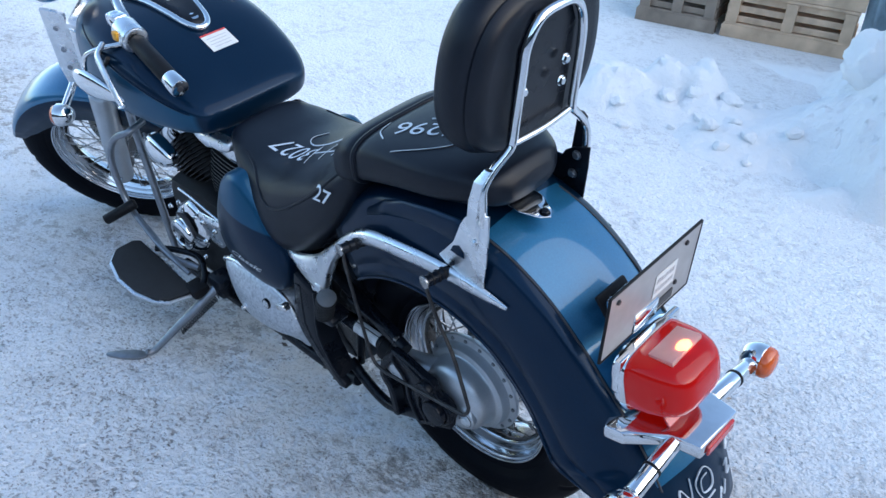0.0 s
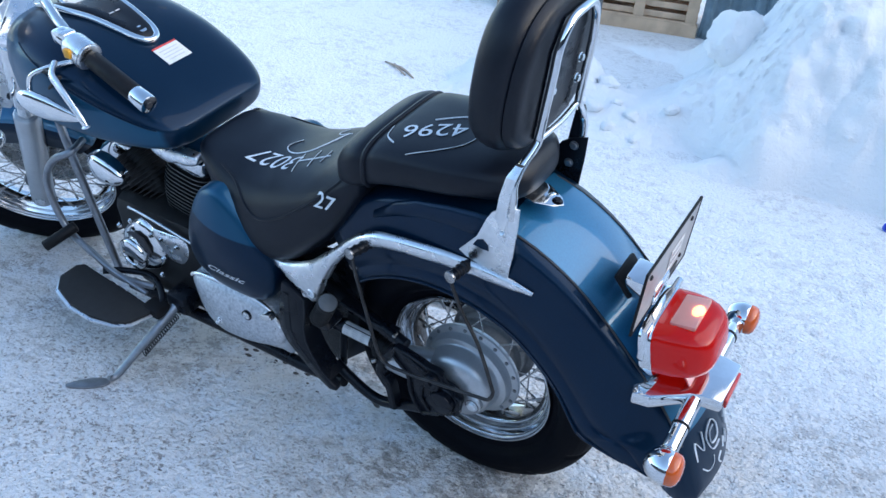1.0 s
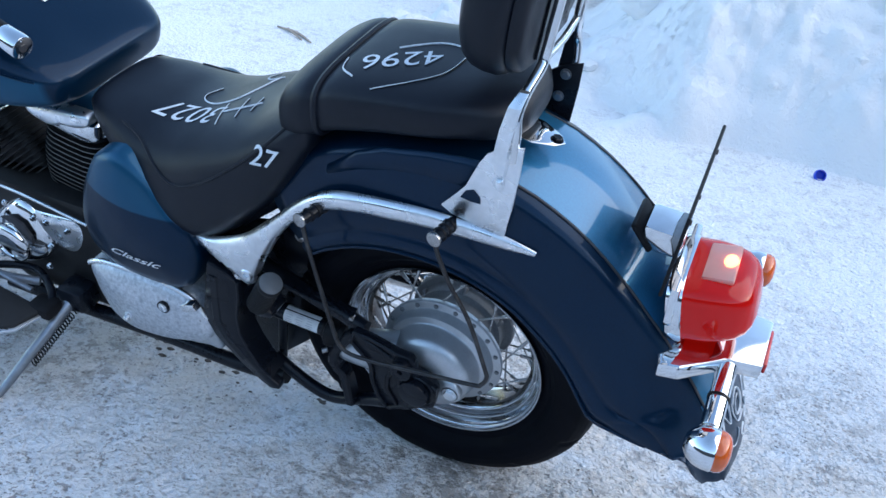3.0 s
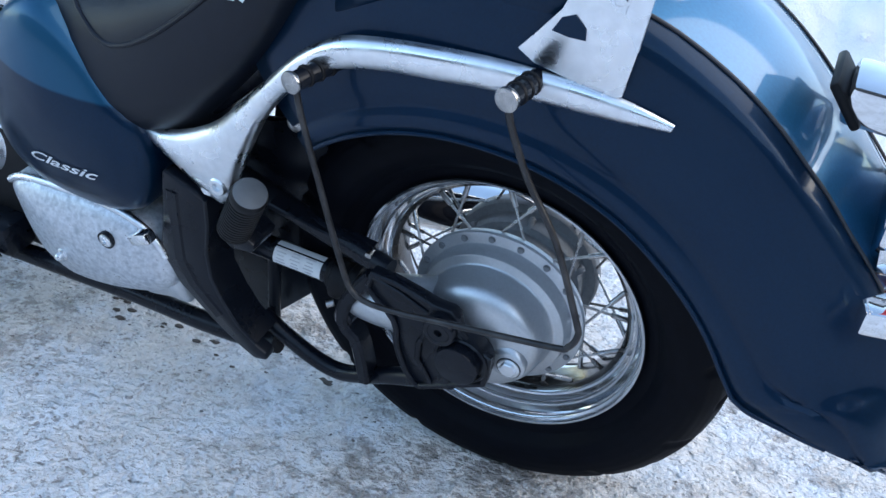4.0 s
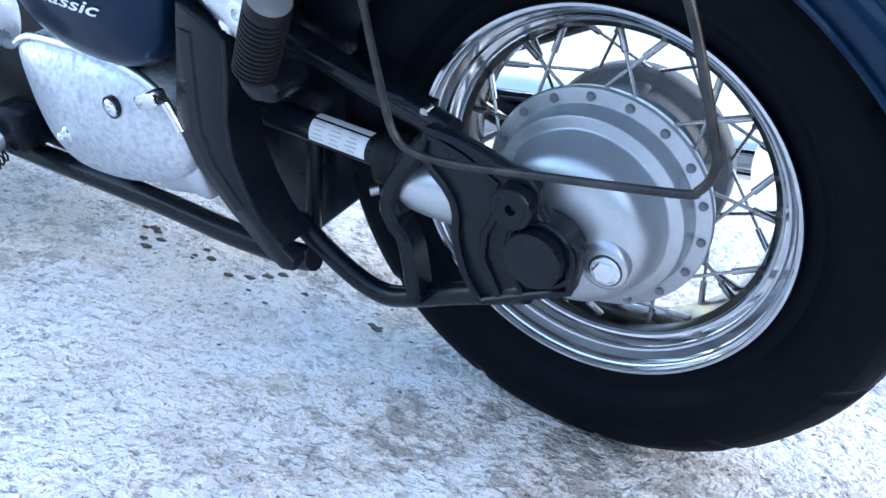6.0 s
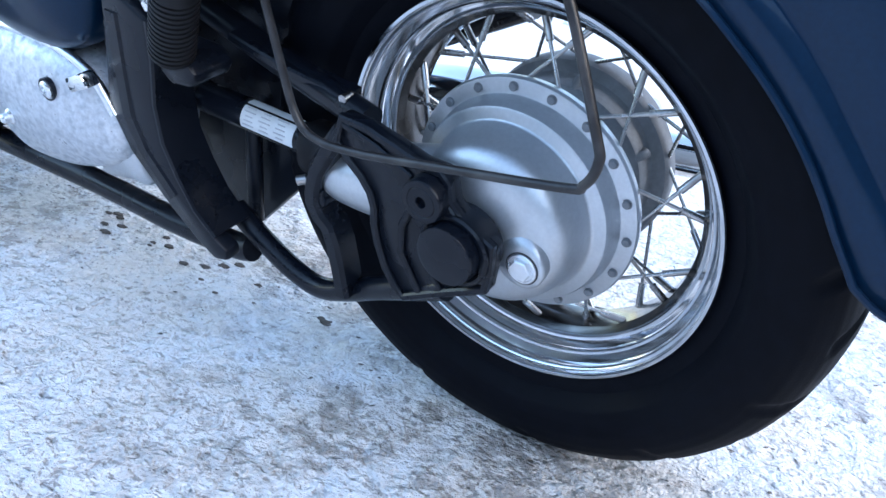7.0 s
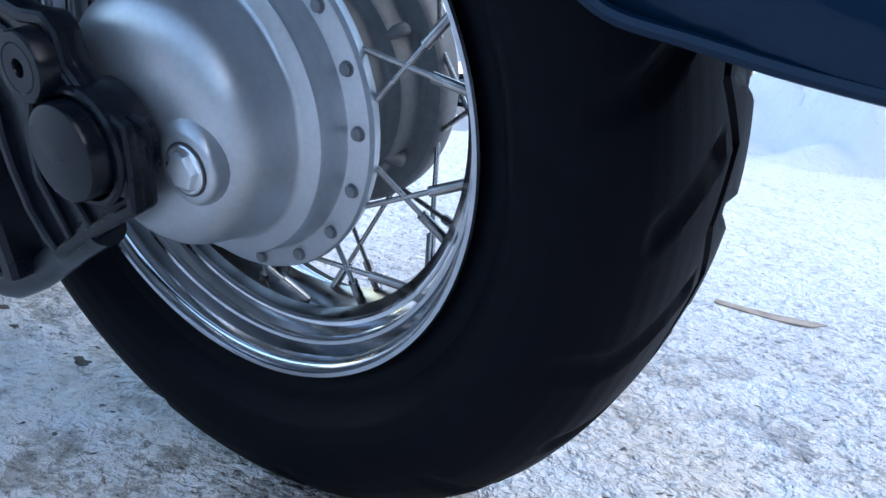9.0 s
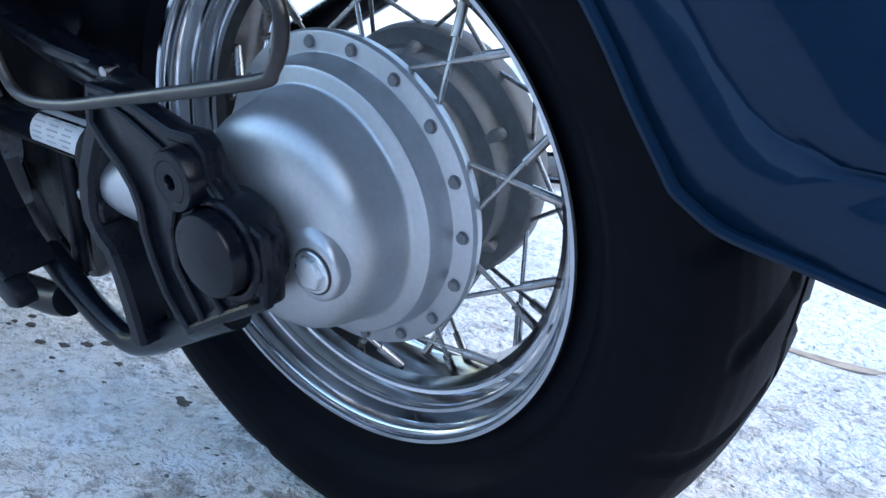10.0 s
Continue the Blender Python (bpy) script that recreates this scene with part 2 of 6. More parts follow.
# ---- mesh helpers ----
def finish(name, bm, material, parent=None, label="", smooth=40.0, pick=None, others=()):
    """Links a bmesh as one mesh object; pick(face) gives the slot of a face."""
    bmesh.ops.recalc_face_normals(bm, faces=bm.faces)
    if pick:
        for f in bm.faces:
            f.material_index = pick(f)
    me = bpy.data.meshes.new(name)
    bm.to_mesh(me)
    bm.free()
    for m in (material, *others):
        me.materials.append(m)
    if smooth:
        me.shade_smooth()
        me.set_sharp_from_angle(angle=radians(smooth))
    ob = new(name, me)
    if parent:
        ob.parent = parent
    if label:
        tagged(ob, label=label)
    return ob


def part(name, bm, material, parent, label="", smooth=40.0, **kw):
    return finish(name, bm, material, parent, label, smooth, **kw)


def spline(points, steps=6):
    """A smooth line through the points."""
    p = [Vector(q) for q in points]
    if len(p) < 3:
        return p
    out = []
    for i in range(len(p) - 1):
        a, b, c, d = p[max(i - 1, 0)], p[i], p[i + 1], p[min(i + 2, len(p) - 1)]
        for k in range(steps):
            s = k / steps
            out.append(0.5 * ((2 * b) + (c - a) * s + (2 * a - 5 * b + 4 * c - d) * s * s + (3 * b - a - 3 * c + d) * s**3))
    return out + [p[-1]]


def loft(bm, rings, closed=True, caps=True):
    vs = [[bm.verts.new(q) for q in ring] for ring in rings]
    for a, b in zip(vs, vs[1:]):
        m = len(a)
        for i in range(m if closed else m - 1):
            bm.faces.new((a[i], a[(i + 1) % m], b[(i + 1) % m], b[i]))
    if caps and closed:
        bm.faces.new(vs[0])
        bm.faces.new(vs[-1][::-1])
    return vs


def tube(points, radius, seg=10, smooth_steps=5, bm=None, caps=True, flat=1.0, closed=False):
    """A round bar along a line; radius is a number or one per point of the smoothed line's ends."""
    bm = bm or bmesh.new()
    line = spline(points, smooth_steps) if smooth_steps else [Vector(q) for q in points]
    rings, side = [], None
    for i, q in enumerate(line):
        d = (line[min(i + 1, len(line) - 1)] - line[max(i - 1, 0)]).normalized()
        if side is None:
            side = d.orthogonal().normalized()
        side = (side - d * side.dot(d)).normalized()
        up = d.cross(side)
        s = i / max(1, len(line) - 1)
        r = radius(s) if callable(radius) else radius
        rings.append([q + r * (math.cos(a) * side + flat * math.sin(a) * up) for a in (2 * math.pi * k / seg for k in range(seg))])
    loft(bm, rings, caps=caps)
    return bm


def lathe(profile, centre=(0, 0, 0), axis="y", seg=64, bm=None, turn=None, shape=None):
    """Turns a profile of (radius, place along the axis) round an axis; shape may bend each ring."""
    bm = bm or bmesh.new()
    c = Vector(centre)
    rings = []
    for r, a in profile:
        ring = []
        for k in range(seg):
            t = 2 * math.pi * k / seg
            rr = max(r, 1e-5)
            v = {"y": (rr * math.cos(t), a, rr * math.sin(t)), "z": (rr * math.cos(t), rr * math.sin(t), a), "x": (a, rr * math.cos(t), rr * math.sin(t))}[axis]
            v = Vector(v)
            if turn:
                v = turn @ v
            ring.append(c + v)
        rings.append(ring)
    loft(bm, rings)
    return bm


def rod(a, b, r, seg=16, bm=None, bevel=0.0):
    """A straight round bar from a to b, its ends rounded off by bevel."""
    a, b = Vector(a), Vector(b)
    d = b - a
    turn = d.to_track_quat("Z", "Y").to_matrix()
    h = d.length
    prof = [(r, 0), (r, h)] if not bevel else [(r - bevel, 0), (r - bevel * 0.3, bevel * 0.3), (r, bevel), (r, h - bevel), (r - bevel * 0.3, h - bevel * 0.3), (r - bevel, h)]
    return lathe(prof, a, "z", seg, bm, turn)


def prism(poly, y0, y1, bevel=0.003, bm=None, axis="y", seg=2):
    """A flat piece from an outline of (x, z), from y0 to y1, its edges rounded."""
    own = bmesh.new()
    if axis == "y":
        vs = [own.verts.new((x, y0, z)) for x, z in poly]
        d = (0, y1 - y0, 0)
    elif axis == "z":
        vs = [own.verts.new((x, y, y0)) for x, y in poly]
        d = (0, 0, y1 - y0)
    else:
        vs = [own.verts.new((y0, x, z)) for x, z in poly]
        d = (y1 - y0, 0, 0)
    f = own.faces.new(vs)
    g = bmesh.ops.extrude_face_region(own, geom=[f])
    bmesh.ops.translate(own, vec=d, verts=[v for v in g["geom"] if isinstance(v, bmesh.types.BMVert)])
    if bevel:
        bmesh.ops.bevel(own, geom=list(own.edges), offset=bevel, segments=seg, affect="EDGES", profile=0.5)
    return own if bm is None else merge(bm, own)


def box(centre, size, bevel=0.004, turn=None, bm=None, seg=2):
    own = bmesh.new()
    bmesh.ops.create_cube(own, size=1.0)
    bmesh.ops.scale(own, vec=size, verts=own.verts)
    if bevel:
        bmesh.ops.bevel(own, geom=list(own.edges), offset=bevel, segments=seg, affect="EDGES", profile=0.5)
    m = Matrix.Translation(centre) @ (turn.to_4x4() if turn else Matrix())
    bmesh.ops.transform(own, matrix=m, verts=own.verts)
    return own if bm is None else merge(bm, own)


def rib(points, width, y0, y1, bevel=0.0015, closed=False, bm=None):
    """A raised rib of one width along a line of (x, z), from y0 to y1."""
    p = [Vector(q) for q in points]
    n = len(p)
    bm = bm or bmesh.new()
    rings = []
    for i, q in enumerate(p):
        a, b = (p[i - 1], p[(i + 1) % n]) if closed else (p[max(i - 1, 0)], p[min(i + 1, n - 1)])
        d = (b - a).normalized()
        side = Vector((-d.y, d.x)) * width / 2
        ins = side * max(0.0, 1 - 2 * bevel / width)
        rings.append([Vector((q.x + o.x, y, q.y + o.y)) for o, y in ((side, y1), (side, y0 + bevel), (ins, y0), (-ins, y0), (-side, y0 + bevel), (-side, y1))])
    if closed:
        rings.append(rings[0])
    loft(bm, rings, caps=not closed)
    if closed:
        bmesh.ops.remove_doubles(bm, verts=bm.verts, dist=1e-6)
    return bm


def inset(poly, d):
    """The outline moved inwards by about d."""
    c = sum((Vector(q) for q in poly), Vector((0, 0))) / len(poly)
    return [tuple(Vector(q) + (c - Vector(q)).normalized() * d) for q in poly]


def merge(bm, other):
    me = bpy.data.meshes.new("tmp")
    other.to_mesh(me)
    other.free()
    bm.from_mesh(me)
    bpy.data.meshes.remove(me)
    return bm


def moved(bm, m):
    bmesh.ops.transform(bm, matrix=m, verts=bm.verts)
    return bm


def pillow(outline, y, bulge, thick=0.02, rim=0.012, bm=None, steps=4, smooth_steps=4, tilt=None):
    """A domed cover: an outline of (x, z), rounded, standing off the plane y towards -y by bulge."""
    bm = bm or bmesh.new()
    pts = [Vector((x, 0, z)) for x, z in outline]
    if smooth_steps:
        ring = spline([pts[-1]] + pts + [pts[0], pts[1]], smooth_steps)
        pts = ring[smooth_steps:-smooth_steps - 1]
    c = sum(pts, Vector()) / len(pts)
    rings = []
    for s, d in [(1.0, thick), (1.0, 0.0)] + [(1 - rim_s, -bulge * math.sqrt(max(0, 1 - (1 - rim_s) ** 2)) ** 1.0) for rim_s in (0.04, 0.12, 0.28, 0.5, 0.72, 0.9)]:
        rings.append([Vector((c.x + (p.x - c.x) * s, y + d + (tilt(p) if tilt else 0), c.z + (p.z - c.z) * s)) for p in pts])
    loft(bm, rings)
    return bm


def bolt(at, r, h, parent, name="bolt", material=None, hexa=True, direction=(0, -1, 0)):
    """A bolt head with a washer face, standing out along direction."""
    d = Vector(direction).normalized()
    turn = d.to_track_quat("Z", "Y").to_matrix()
    bm = lathe([(r * 1.25, 0), (r * 1.25, h * 0.3), (r, h * 0.3)], at, "z", 20, None, turn)
    merge(bm, lathe([(r, h * 0.28), (r, h * 0.85), (r * 0.8, h)], at, "z", 6 if hexa else 18, None, turn))
    return part(name, bm, material or CHROME, parent, smooth=30)


def rings_at(stations, n=28):
    """Closed cross-sections: per station x, half-width, bottom, top, and two roundness powers."""
    out = []
    for x, w, z0, z1, p, q in stations:
        zc, h = (z0 + z1) / 2, (z1 - z0) / 2
        ring = []
        for k in range(n):
            a = 2 * math.pi * k / n
            c, s = math.cos(a), math.sin(a)
            ring.append(Vector((x, w * math.copysign(abs(c) ** p, c), zc + h * math.copysign(abs(s) ** q, s))))
        out.append(ring)
    return out


def between(stations, steps=4):
    """Fills in stations smoothly."""
    st = [Vector(s) if len(s) < 4 else s for s in stations]
    out = []
    for i in range(len(st) - 1):
        a, b, c, d = st[max(i - 1, 0)], st[i], st[i + 1], st[min(i + 2, len(st) - 1)]
        for k in range(steps):
            s = k / steps
            out.append(tuple(0.5 * (2 * bb + (cc - aa) * s + (2 * aa - 5 * bb + 4 * cc - dd) * s * s + (3 * bb - aa - 3 * cc + dd) * s**3) for aa, bb, cc, dd in zip(a, b, c, d)))
    return out + [tuple(st[-1])]

LIGHTBLOCK = mat("light_block_dark", (0.028, 0.033, 0.042), 0.8, 0.0, 0.3, 6, dirt=(0.050, 0.056, 0.066), dirt_amount=0.5, dirt_scale=2)
WORN = mat("worn_painted_steel", (0.028, 0.027, 0.028), 0.36, 0.5, 0.3, 60, dirt=(0.075, 0.072, 0.070), dirt_amount=0.6, dirt_scale=30)
STANDSTEEL = mat("dirty_steel", (0.27, 0.29, 0.32), 0.36, 0.85, 0.12, 60, dirt=(0.20, 0.21, 0.22), dirt_amount=0.5, dirt_scale=26)
PEGCAP = mat("grey_rubber", (0.085, 0.095, 0.105), 0.6, 0.0, 0.1, 60)
# rim well: brown dirt over metal darkened to hold its dark reflections
RIMWELL = mat("dark_dirty_rim_well", (0.135, 0.132, 0.130), 0.20, 1.0, 0.2, 60, dirt=(0.085, 0.075, 0.066), dirt_amount=0.7, dirt_scale=25, rough_var=0.10)
CLOD = mat("frozen_dirt", (0.075, 0.064, 0.056), 0.9, 0.0, 0.4, 150, bump=0.5, bump_scale=250)
FROST = mat("frosted_alloy", (0.56, 0.585, 0.62), 0.44, 0.60, 0.16, 170, bump=0.12, bump_scale=320, dirt=(0.34, 0.37, 0.415), dirt_amount=0.8, dirt_scale=110, rough_var=0.18)


# ---- ground ----
def uneven(x, y):
    return 0.006 * noise.noise((x * 2.1, y * 2.1, 0)) + 0.004 * noise.noise((x * 7, y * 7, 3)) + 0.0030 * noise.noise((x * 19, y * 30, 5)) - 0.0034 * max(0.0, noise.noise((x * 38, y * 62, 9)) - 0.12) - 0.0022 * max(0.0, noise.noise((x * 70, y * 110, 2)) - 0.1)


def axis_steps(lo, hi, fine):
    """Places along one side of the sheet: fine near the middle, coarse to the horizon."""
    out, v, d = [], lo, fine
    while v < hi:
        out.append(v)
        v += fine
    right, left, d, v = [], [], fine, hi
    while v < 1500:
        right.append(v)
        d *= 1.35
        v += d
    d, v = fine, lo
    while v > -1500:
        d *= 1.35
        v -= d
        left.append(v)
    return left[::-1] + out + right


def ground_height(x, y):
    """Trodden snow, pressed flat and heaped a little round the tyres."""
    near = max(0.0, 1 - max(abs(x + 0.5), abs(y - 1.0)) / 6)
    flat = 0.0 if (abs(x) < 0.25 and abs(y) < 0.12) else 1.0
    packed = 0.010 * math.exp(-((x / 0.30) ** 2 + (y / 0.16) ** 2)) + 0.004 * math.exp(-(((x + 1.6) / 0.3) ** 2 + (y / 0.2) ** 2))
    return uneven(x, y) * near * flat + 0.004 + packed


def ground():
    xs, ys = axis_steps(-1.9, 1.1, 0.009), axis_steps(-0.95, 1.25, 0.009)
    verts = [(x, y, ground_height(x, y)) for y in ys for x in xs]
    w = len(xs)
    faces = [(j * w + i, j * w + i + 1, (j + 1) * w + i + 1, (j + 1) * w + i) for j in range(len(ys) - 1) for i in range(w - 1)]
    me = bpy.data.meshes.new("ground")
    me.from_pydata(verts, [], faces)
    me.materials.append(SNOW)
    me.shade_smooth()
    return tagged(new("ground", me), "trampled packed snow with dirt and grit", "snowy ground", kind="structure")


ground()
# unseen dark panels, added to cut low sky light and darken reflections
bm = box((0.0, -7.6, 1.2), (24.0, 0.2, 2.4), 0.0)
tagged(finish("light_block_south", bm, LIGHTBLOCK), "unseen dark panel added to cut sky light and darken reflections", "wall", kind="structure")
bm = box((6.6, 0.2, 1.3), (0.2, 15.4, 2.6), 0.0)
tagged(finish("light_block_east", bm, LIGHTBLOCK), "unseen dark panel added to cut sky light and darken reflections", "wall", kind="structure")


def smooth_step(a, b, v):
    k = min(1.0, max(0.0, (v - a) / (b - a)))
    return k * k * (3 - 2 * k)


def mound(x, y, cx, cy, rx, ry, turn=0.0, hard=2.0):
    """A round-shouldered heap of height one; a larger hard gives a flatter top and steeper sides."""
    c, s = math.cos(radians(turn)), math.sin(radians(turn))
    u, v = ((x - cx) * c + (y - cy) * s) / rx, (-(x - cx) * s + (y - cy) * c) / ry
    return math.exp(-((u * u + v * v) ** (hard / 2)))


def bank_height(x, y):
    """The ploughed heap: a broken clump and low rubble, then a tall soft face."""
    wx, wy = x + 0.05 * noise.noise((x * 4, y * 4, 8)), y + 0.05 * noise.noise((x * 4, y * 4, 12))
    foot = 2.26 + 0.10 * noise.noise((x * 1.3, 4, 0)) + 0.04 * max(0.0, x) - 0.10 * math.exp(-((x - 0.02) / 0.22) ** 2)
    left = smooth_step(-0.62, 0.30, wx + 0.10 * (3.0 - wy))
    d = wy - foot - 0.20 * (1 - smooth_step(-0.4, 0.4, x))
    h = left * (2.05 * (1 - math.exp(-max(d, 0) * 0.95)) + 0.05 * smooth_step(0.0, 0.12, d))
    h += 0.17 * mound(wx, wy, -1.08, 2.80, 0.20, 0.17, 20, 6) + 0.12 * mound(wx, wy, -1.36, 2.66, 0.26, 0.20, 20, 4) + 0.06 * mound(wx, wy, -1.02, 2.86, 0.05, 0.06, 0, 4)
    h += 0.09 * mound(wx, wy, -1.15, 2.52, 0.40, 0.14, 25, 4) + 0.07 * mound(wx, wy, -0.62, 2.72, 0.40, 0.42, 0, 4)
    h += 0.20 * mound(wx, wy, -0.50, 3.95, 0.20, 0.26, 0, 3) + 0.12 * mound(wx, wy, -0.44, 3.85, 0.12, 0.14, 0, 4)
    h += 0.10 * mound(wx, wy, -0.36, 3.20, 0.24, 0.40, 0, 3) + 0.05 * mound(wx, wy, 0.0, 2.30, 0.20, 0.08, 25, 4) + 0.04 * mound(wx, wy, -0.72, 4.0, 0.5, 0.12, 0, 3)
    return h - 0.012 * (1 - min(1.0, h * 14.0))


def bank_rough(x, y, h):
    """How far the crust stands out of the heap's smooth form."""
    q = Vector((x, y, h))
    q += 0.05 * Vector((noise.noise(q * 3.1), noise.noise(q * 3.1 + Vector((9, 0, 0))), noise.noise(q * 3.1 + Vector((0, 9, 0)))))
    rough = (0.050 * noise.noise(q * 2.4) + 0.050 * abs(noise.noise(q * 4.6 + Vector((0, 0, 3)))) + 0.034 * abs(noise.noise(q * 9.5 + Vector((0, 0, 7))))
             + 0.024 * max(0.0, noise.noise(q * 18)) + 0.010 * noise.noise(q * 38) + 0.004 * noise.noise(q * 80))
    return rough * (0.0 if h < -0.004 else min(1.0, 0.35 + h * 3.5))


def snow_bank():
    verts, faces = [], []
    nx, ny = 430, 230
    for j in range(ny):
        for i in range(nx):
            k = i / (nx - 1)
            x, y = -2.0 + 3.2 * k + 3.8 * k ** 3, 1.95 + 3.6 * (j / (ny - 1)) ** 1.3
            h = bank_height(x, y)
            r, steep = bank_rough(x, y, h), min(1.0, max(0.0, h) * 2.2)
            verts.append((x, y - 0.75 * steep * r, h + r * (1 - 0.35 * steep)))
    for j in range(ny - 1):
        for i in range(nx - 1):
            faces.append((j * nx + i, j * nx + i + 1, (j + 1) * nx + i + 1, (j + 1) * nx + i))
    me = bpy.data.meshes.new("snow_bank")
    me.from_pydata(verts, [], faces)
    me.materials.append(BANK)
    me.shade_smooth()
    return tagged(new("snow_bank", me), "tall ploughed heap of lumpy white snow", "snow bank", kind="structure")


snow_bank()


def snow_lump(x, y, r, squash=0.8, sink=0.35):
    """A broken clod: a ball cut by a few planes, then roughened."""
    rng = random.Random(int(1000 * abs(x) + 77 * y))
    cuts = [(Vector((rng.gauss(0, 1), rng.gauss(0, 1), rng.gauss(0, 0.7))).normalized(), rng.uniform(0.55, 0.85)) for _ in range(9)]
    bm = bmesh.new()
    bmesh.ops.create_icosphere(bm, subdivisions=4 if r > 0.04 else 3, radius=1)
    for v in bm.verts:
        for c, reach in cuts:
            over = v.co.dot(c) - reach
            if over > 0:
                v.co -= c * over * 0.85
        d = 1 + 0.18 * noise.noise(v.co * 1.9 + Vector((x, y, 0))) + 0.10 * noise.noise(v.co * 4.5 + Vector((y, x, 2))) + 0.05 * noise.noise(v.co * 10)
        v.co = Vector((v.co.x * 1.15, v.co.y, v.co.z * squash)) * d * r
    h = bank_height(x, y)
    z = max(0.004, h + bank_rough(x, y, h)) + r * squash * (1 - 2 * sink)
    bmesh.ops.translate(bm, vec=(x, y, z), verts=bm.verts)
    ob = finish("snow_lump", bm, BANK, smooth=180)
    return tagged(ob, "broken clod of white snow beside the snow bank", "snow clod", "snow clods")


for lump_at in ((-1.06, 2.55, 0.050), (-0.95, 2.62, 0.040), (-0.76, 2.44, 0.045), (-0.62, 2.33, 0.035), (-0.56, 2.46, 0.040), (-1.10, 2.26, 0.030), (-0.87, 2.97, 0.030), (-0.76, 3.02, 0.035), (-0.80, 2.72, 0.055), (-0.68, 2.56, 0.030), (-0.85, 2.52, 0.028), (-0.48, 2.30, 0.022),
                (-1.22, 2.38, 0.035), (-0.40, 2.55, 0.045), (-0.93, 2.42, 0.022), (0.42, 2.40, 0.020), (0.72, 2.48, 0.028), (1.02, 2.50, 0.022), (-0.22, 2.93, 0.155, 1.15, 0.46)):
    snow_lump(*lump_at)


def crate(m, width, wood, label):
    """A slatted crate on two bearers; its front runs along x from zero."""
    root = new("crate")
    root.matrix_world = m
    tagged(root, label, "crate", "stacked crates")
    deep, mesh_cache = 0.8, {}

    def plank(name, size, at):
        if size not in mesh_cache:
            ob = part(name, box((0, 0, 0), size, 0.003), wood, root, smooth=0)
            mesh_cache[size] = ob.data
        else:
            ob = new(name, mesh_cache[size])
            ob.parent = root
        ob.location = at

    for y in (0.045, deep - 0.045):
        plank("bearer", (width + 0.02, 0.09, 0.085), (width / 2, y, 0.0425))
    for k in range(5):
        plank("floor_board", (width, 0.155, 0.016), (width / 2, 0.08 + k * (deep - 0.16) / 4, 0.093))
    for y in (0.032, deep - 0.032):
        for z in (0.128, 0.197, 0.264):
            plank("slat", (width, 0.014, 0.042), (width / 2, y, z))
        for x in (0.045, width / 2, width - 0.045):
            plank("post", (0.075, 0.022, 0.184), (x, y - 0.020 if y < 0.4 else y + 0.020, 0.193))
    for x in (0.010, width - 0.010):
        for z in (0.128, 0.197, 0.264):
            plank("end_slat", (0.016, deep - 0.08, 0.060), (x, deep / 2, z))
    for y in (0.030, deep - 0.030):
        plank("rail", (width + 0.01, 0.055, 0.020), (width / 2, y, 0.2975))
    return root


for k in range(3):
    crate(pose(-1.69 + 0.015 * (k % 2), 4.38, 0.004 + k * 0.309, 0, 0, 17 + 0.8 * (k % 2)), 0.82, WOOD, "weathered slatted wooden crate in a stack on the snow")
for k in range(2):
    crate(pose(-2.26, 4.20 + 0.01 * k, 0.004 + k * 0.309, 0, 0, 16), 0.54, OLDWOOD, "darker slatted wooden crate in a low stack on the snow")

# draped tarpaulin behind the heap
verts, faces = [], []
for j in range(13):
    for i in range(41):
        u, z = i / 40, j / 12
        x, deep = -0.90 + 0.50 * u, 0.02 * math.sin(u * 34) + 0.012 * math.sin(u * 71 + 3 * z) + 0.10 * z * z
        verts.append((x + 0.01 * math.sin(z * 9), 4.66 + 0.14 * u + deep, 1.1 * z))
faces = [(j * 41 + i, j * 41 + i + 1, (j + 1) * 41 + i + 1, (j + 1) * 41 + i) for j in range(12) for i in range(40)]
top = len(verts)
verts += [(x, y + 0.5, z) for x, y, z in verts[:top]]
faces += [tuple(top + q for q in f[::-1]) for f in faces]
rim = [i for i in range(41)] + [j * 41 + 40 for j in range(1, 13)] + [12 * 41 + i for i in range(39, -1, -1)] + [j * 41 for j in range(11, 0, -1)]
faces += [(rim[(k + 1) % len(rim)], rim[k], top + rim[k], top + rim[(k + 1) % len(rim)]) for k in range(len(rim))]
me = bpy.data.meshes.new("tarpaulin")
me.from_pydata(verts, [], faces)
me.materials.append(SHEET)
me.shade_smooth()
tagged(new("tarpaulin", me), "blue-grey tarpaulin draped beside the wooden crates", "tarpaulin")

# ---- motorcycle ----
LEAN_DEG = 11.85
bike = new("motorcycle")
bike.matrix_world = pose(0, 0, -0.003, LEAN_DEG, 0, 0)
tagged(bike, "two-tone blue cruiser motorcycle with chrome trim leaning on its side stand", "motorcycle")
AX = Vector((0, 0, 0.332))


def arc_rings(angles, section, centre=AX):
    """Sections standing on spokes of the wheel; section(angle) gives (radius, y) points."""
    return [[centre + Vector((r * math.cos(radians(a)), y, r * math.sin(radians(a)))) for r, y in section(a)] for a in angles]


def lerp_list(x, table):
    for (x0, v0), (x1, v1) in zip(table, table[1:]):
        if x <= x1:
            return v0 + (v1 - v0) * max(0.0, (x - x0)) / (x1 - x0)
    return table[-1][1]


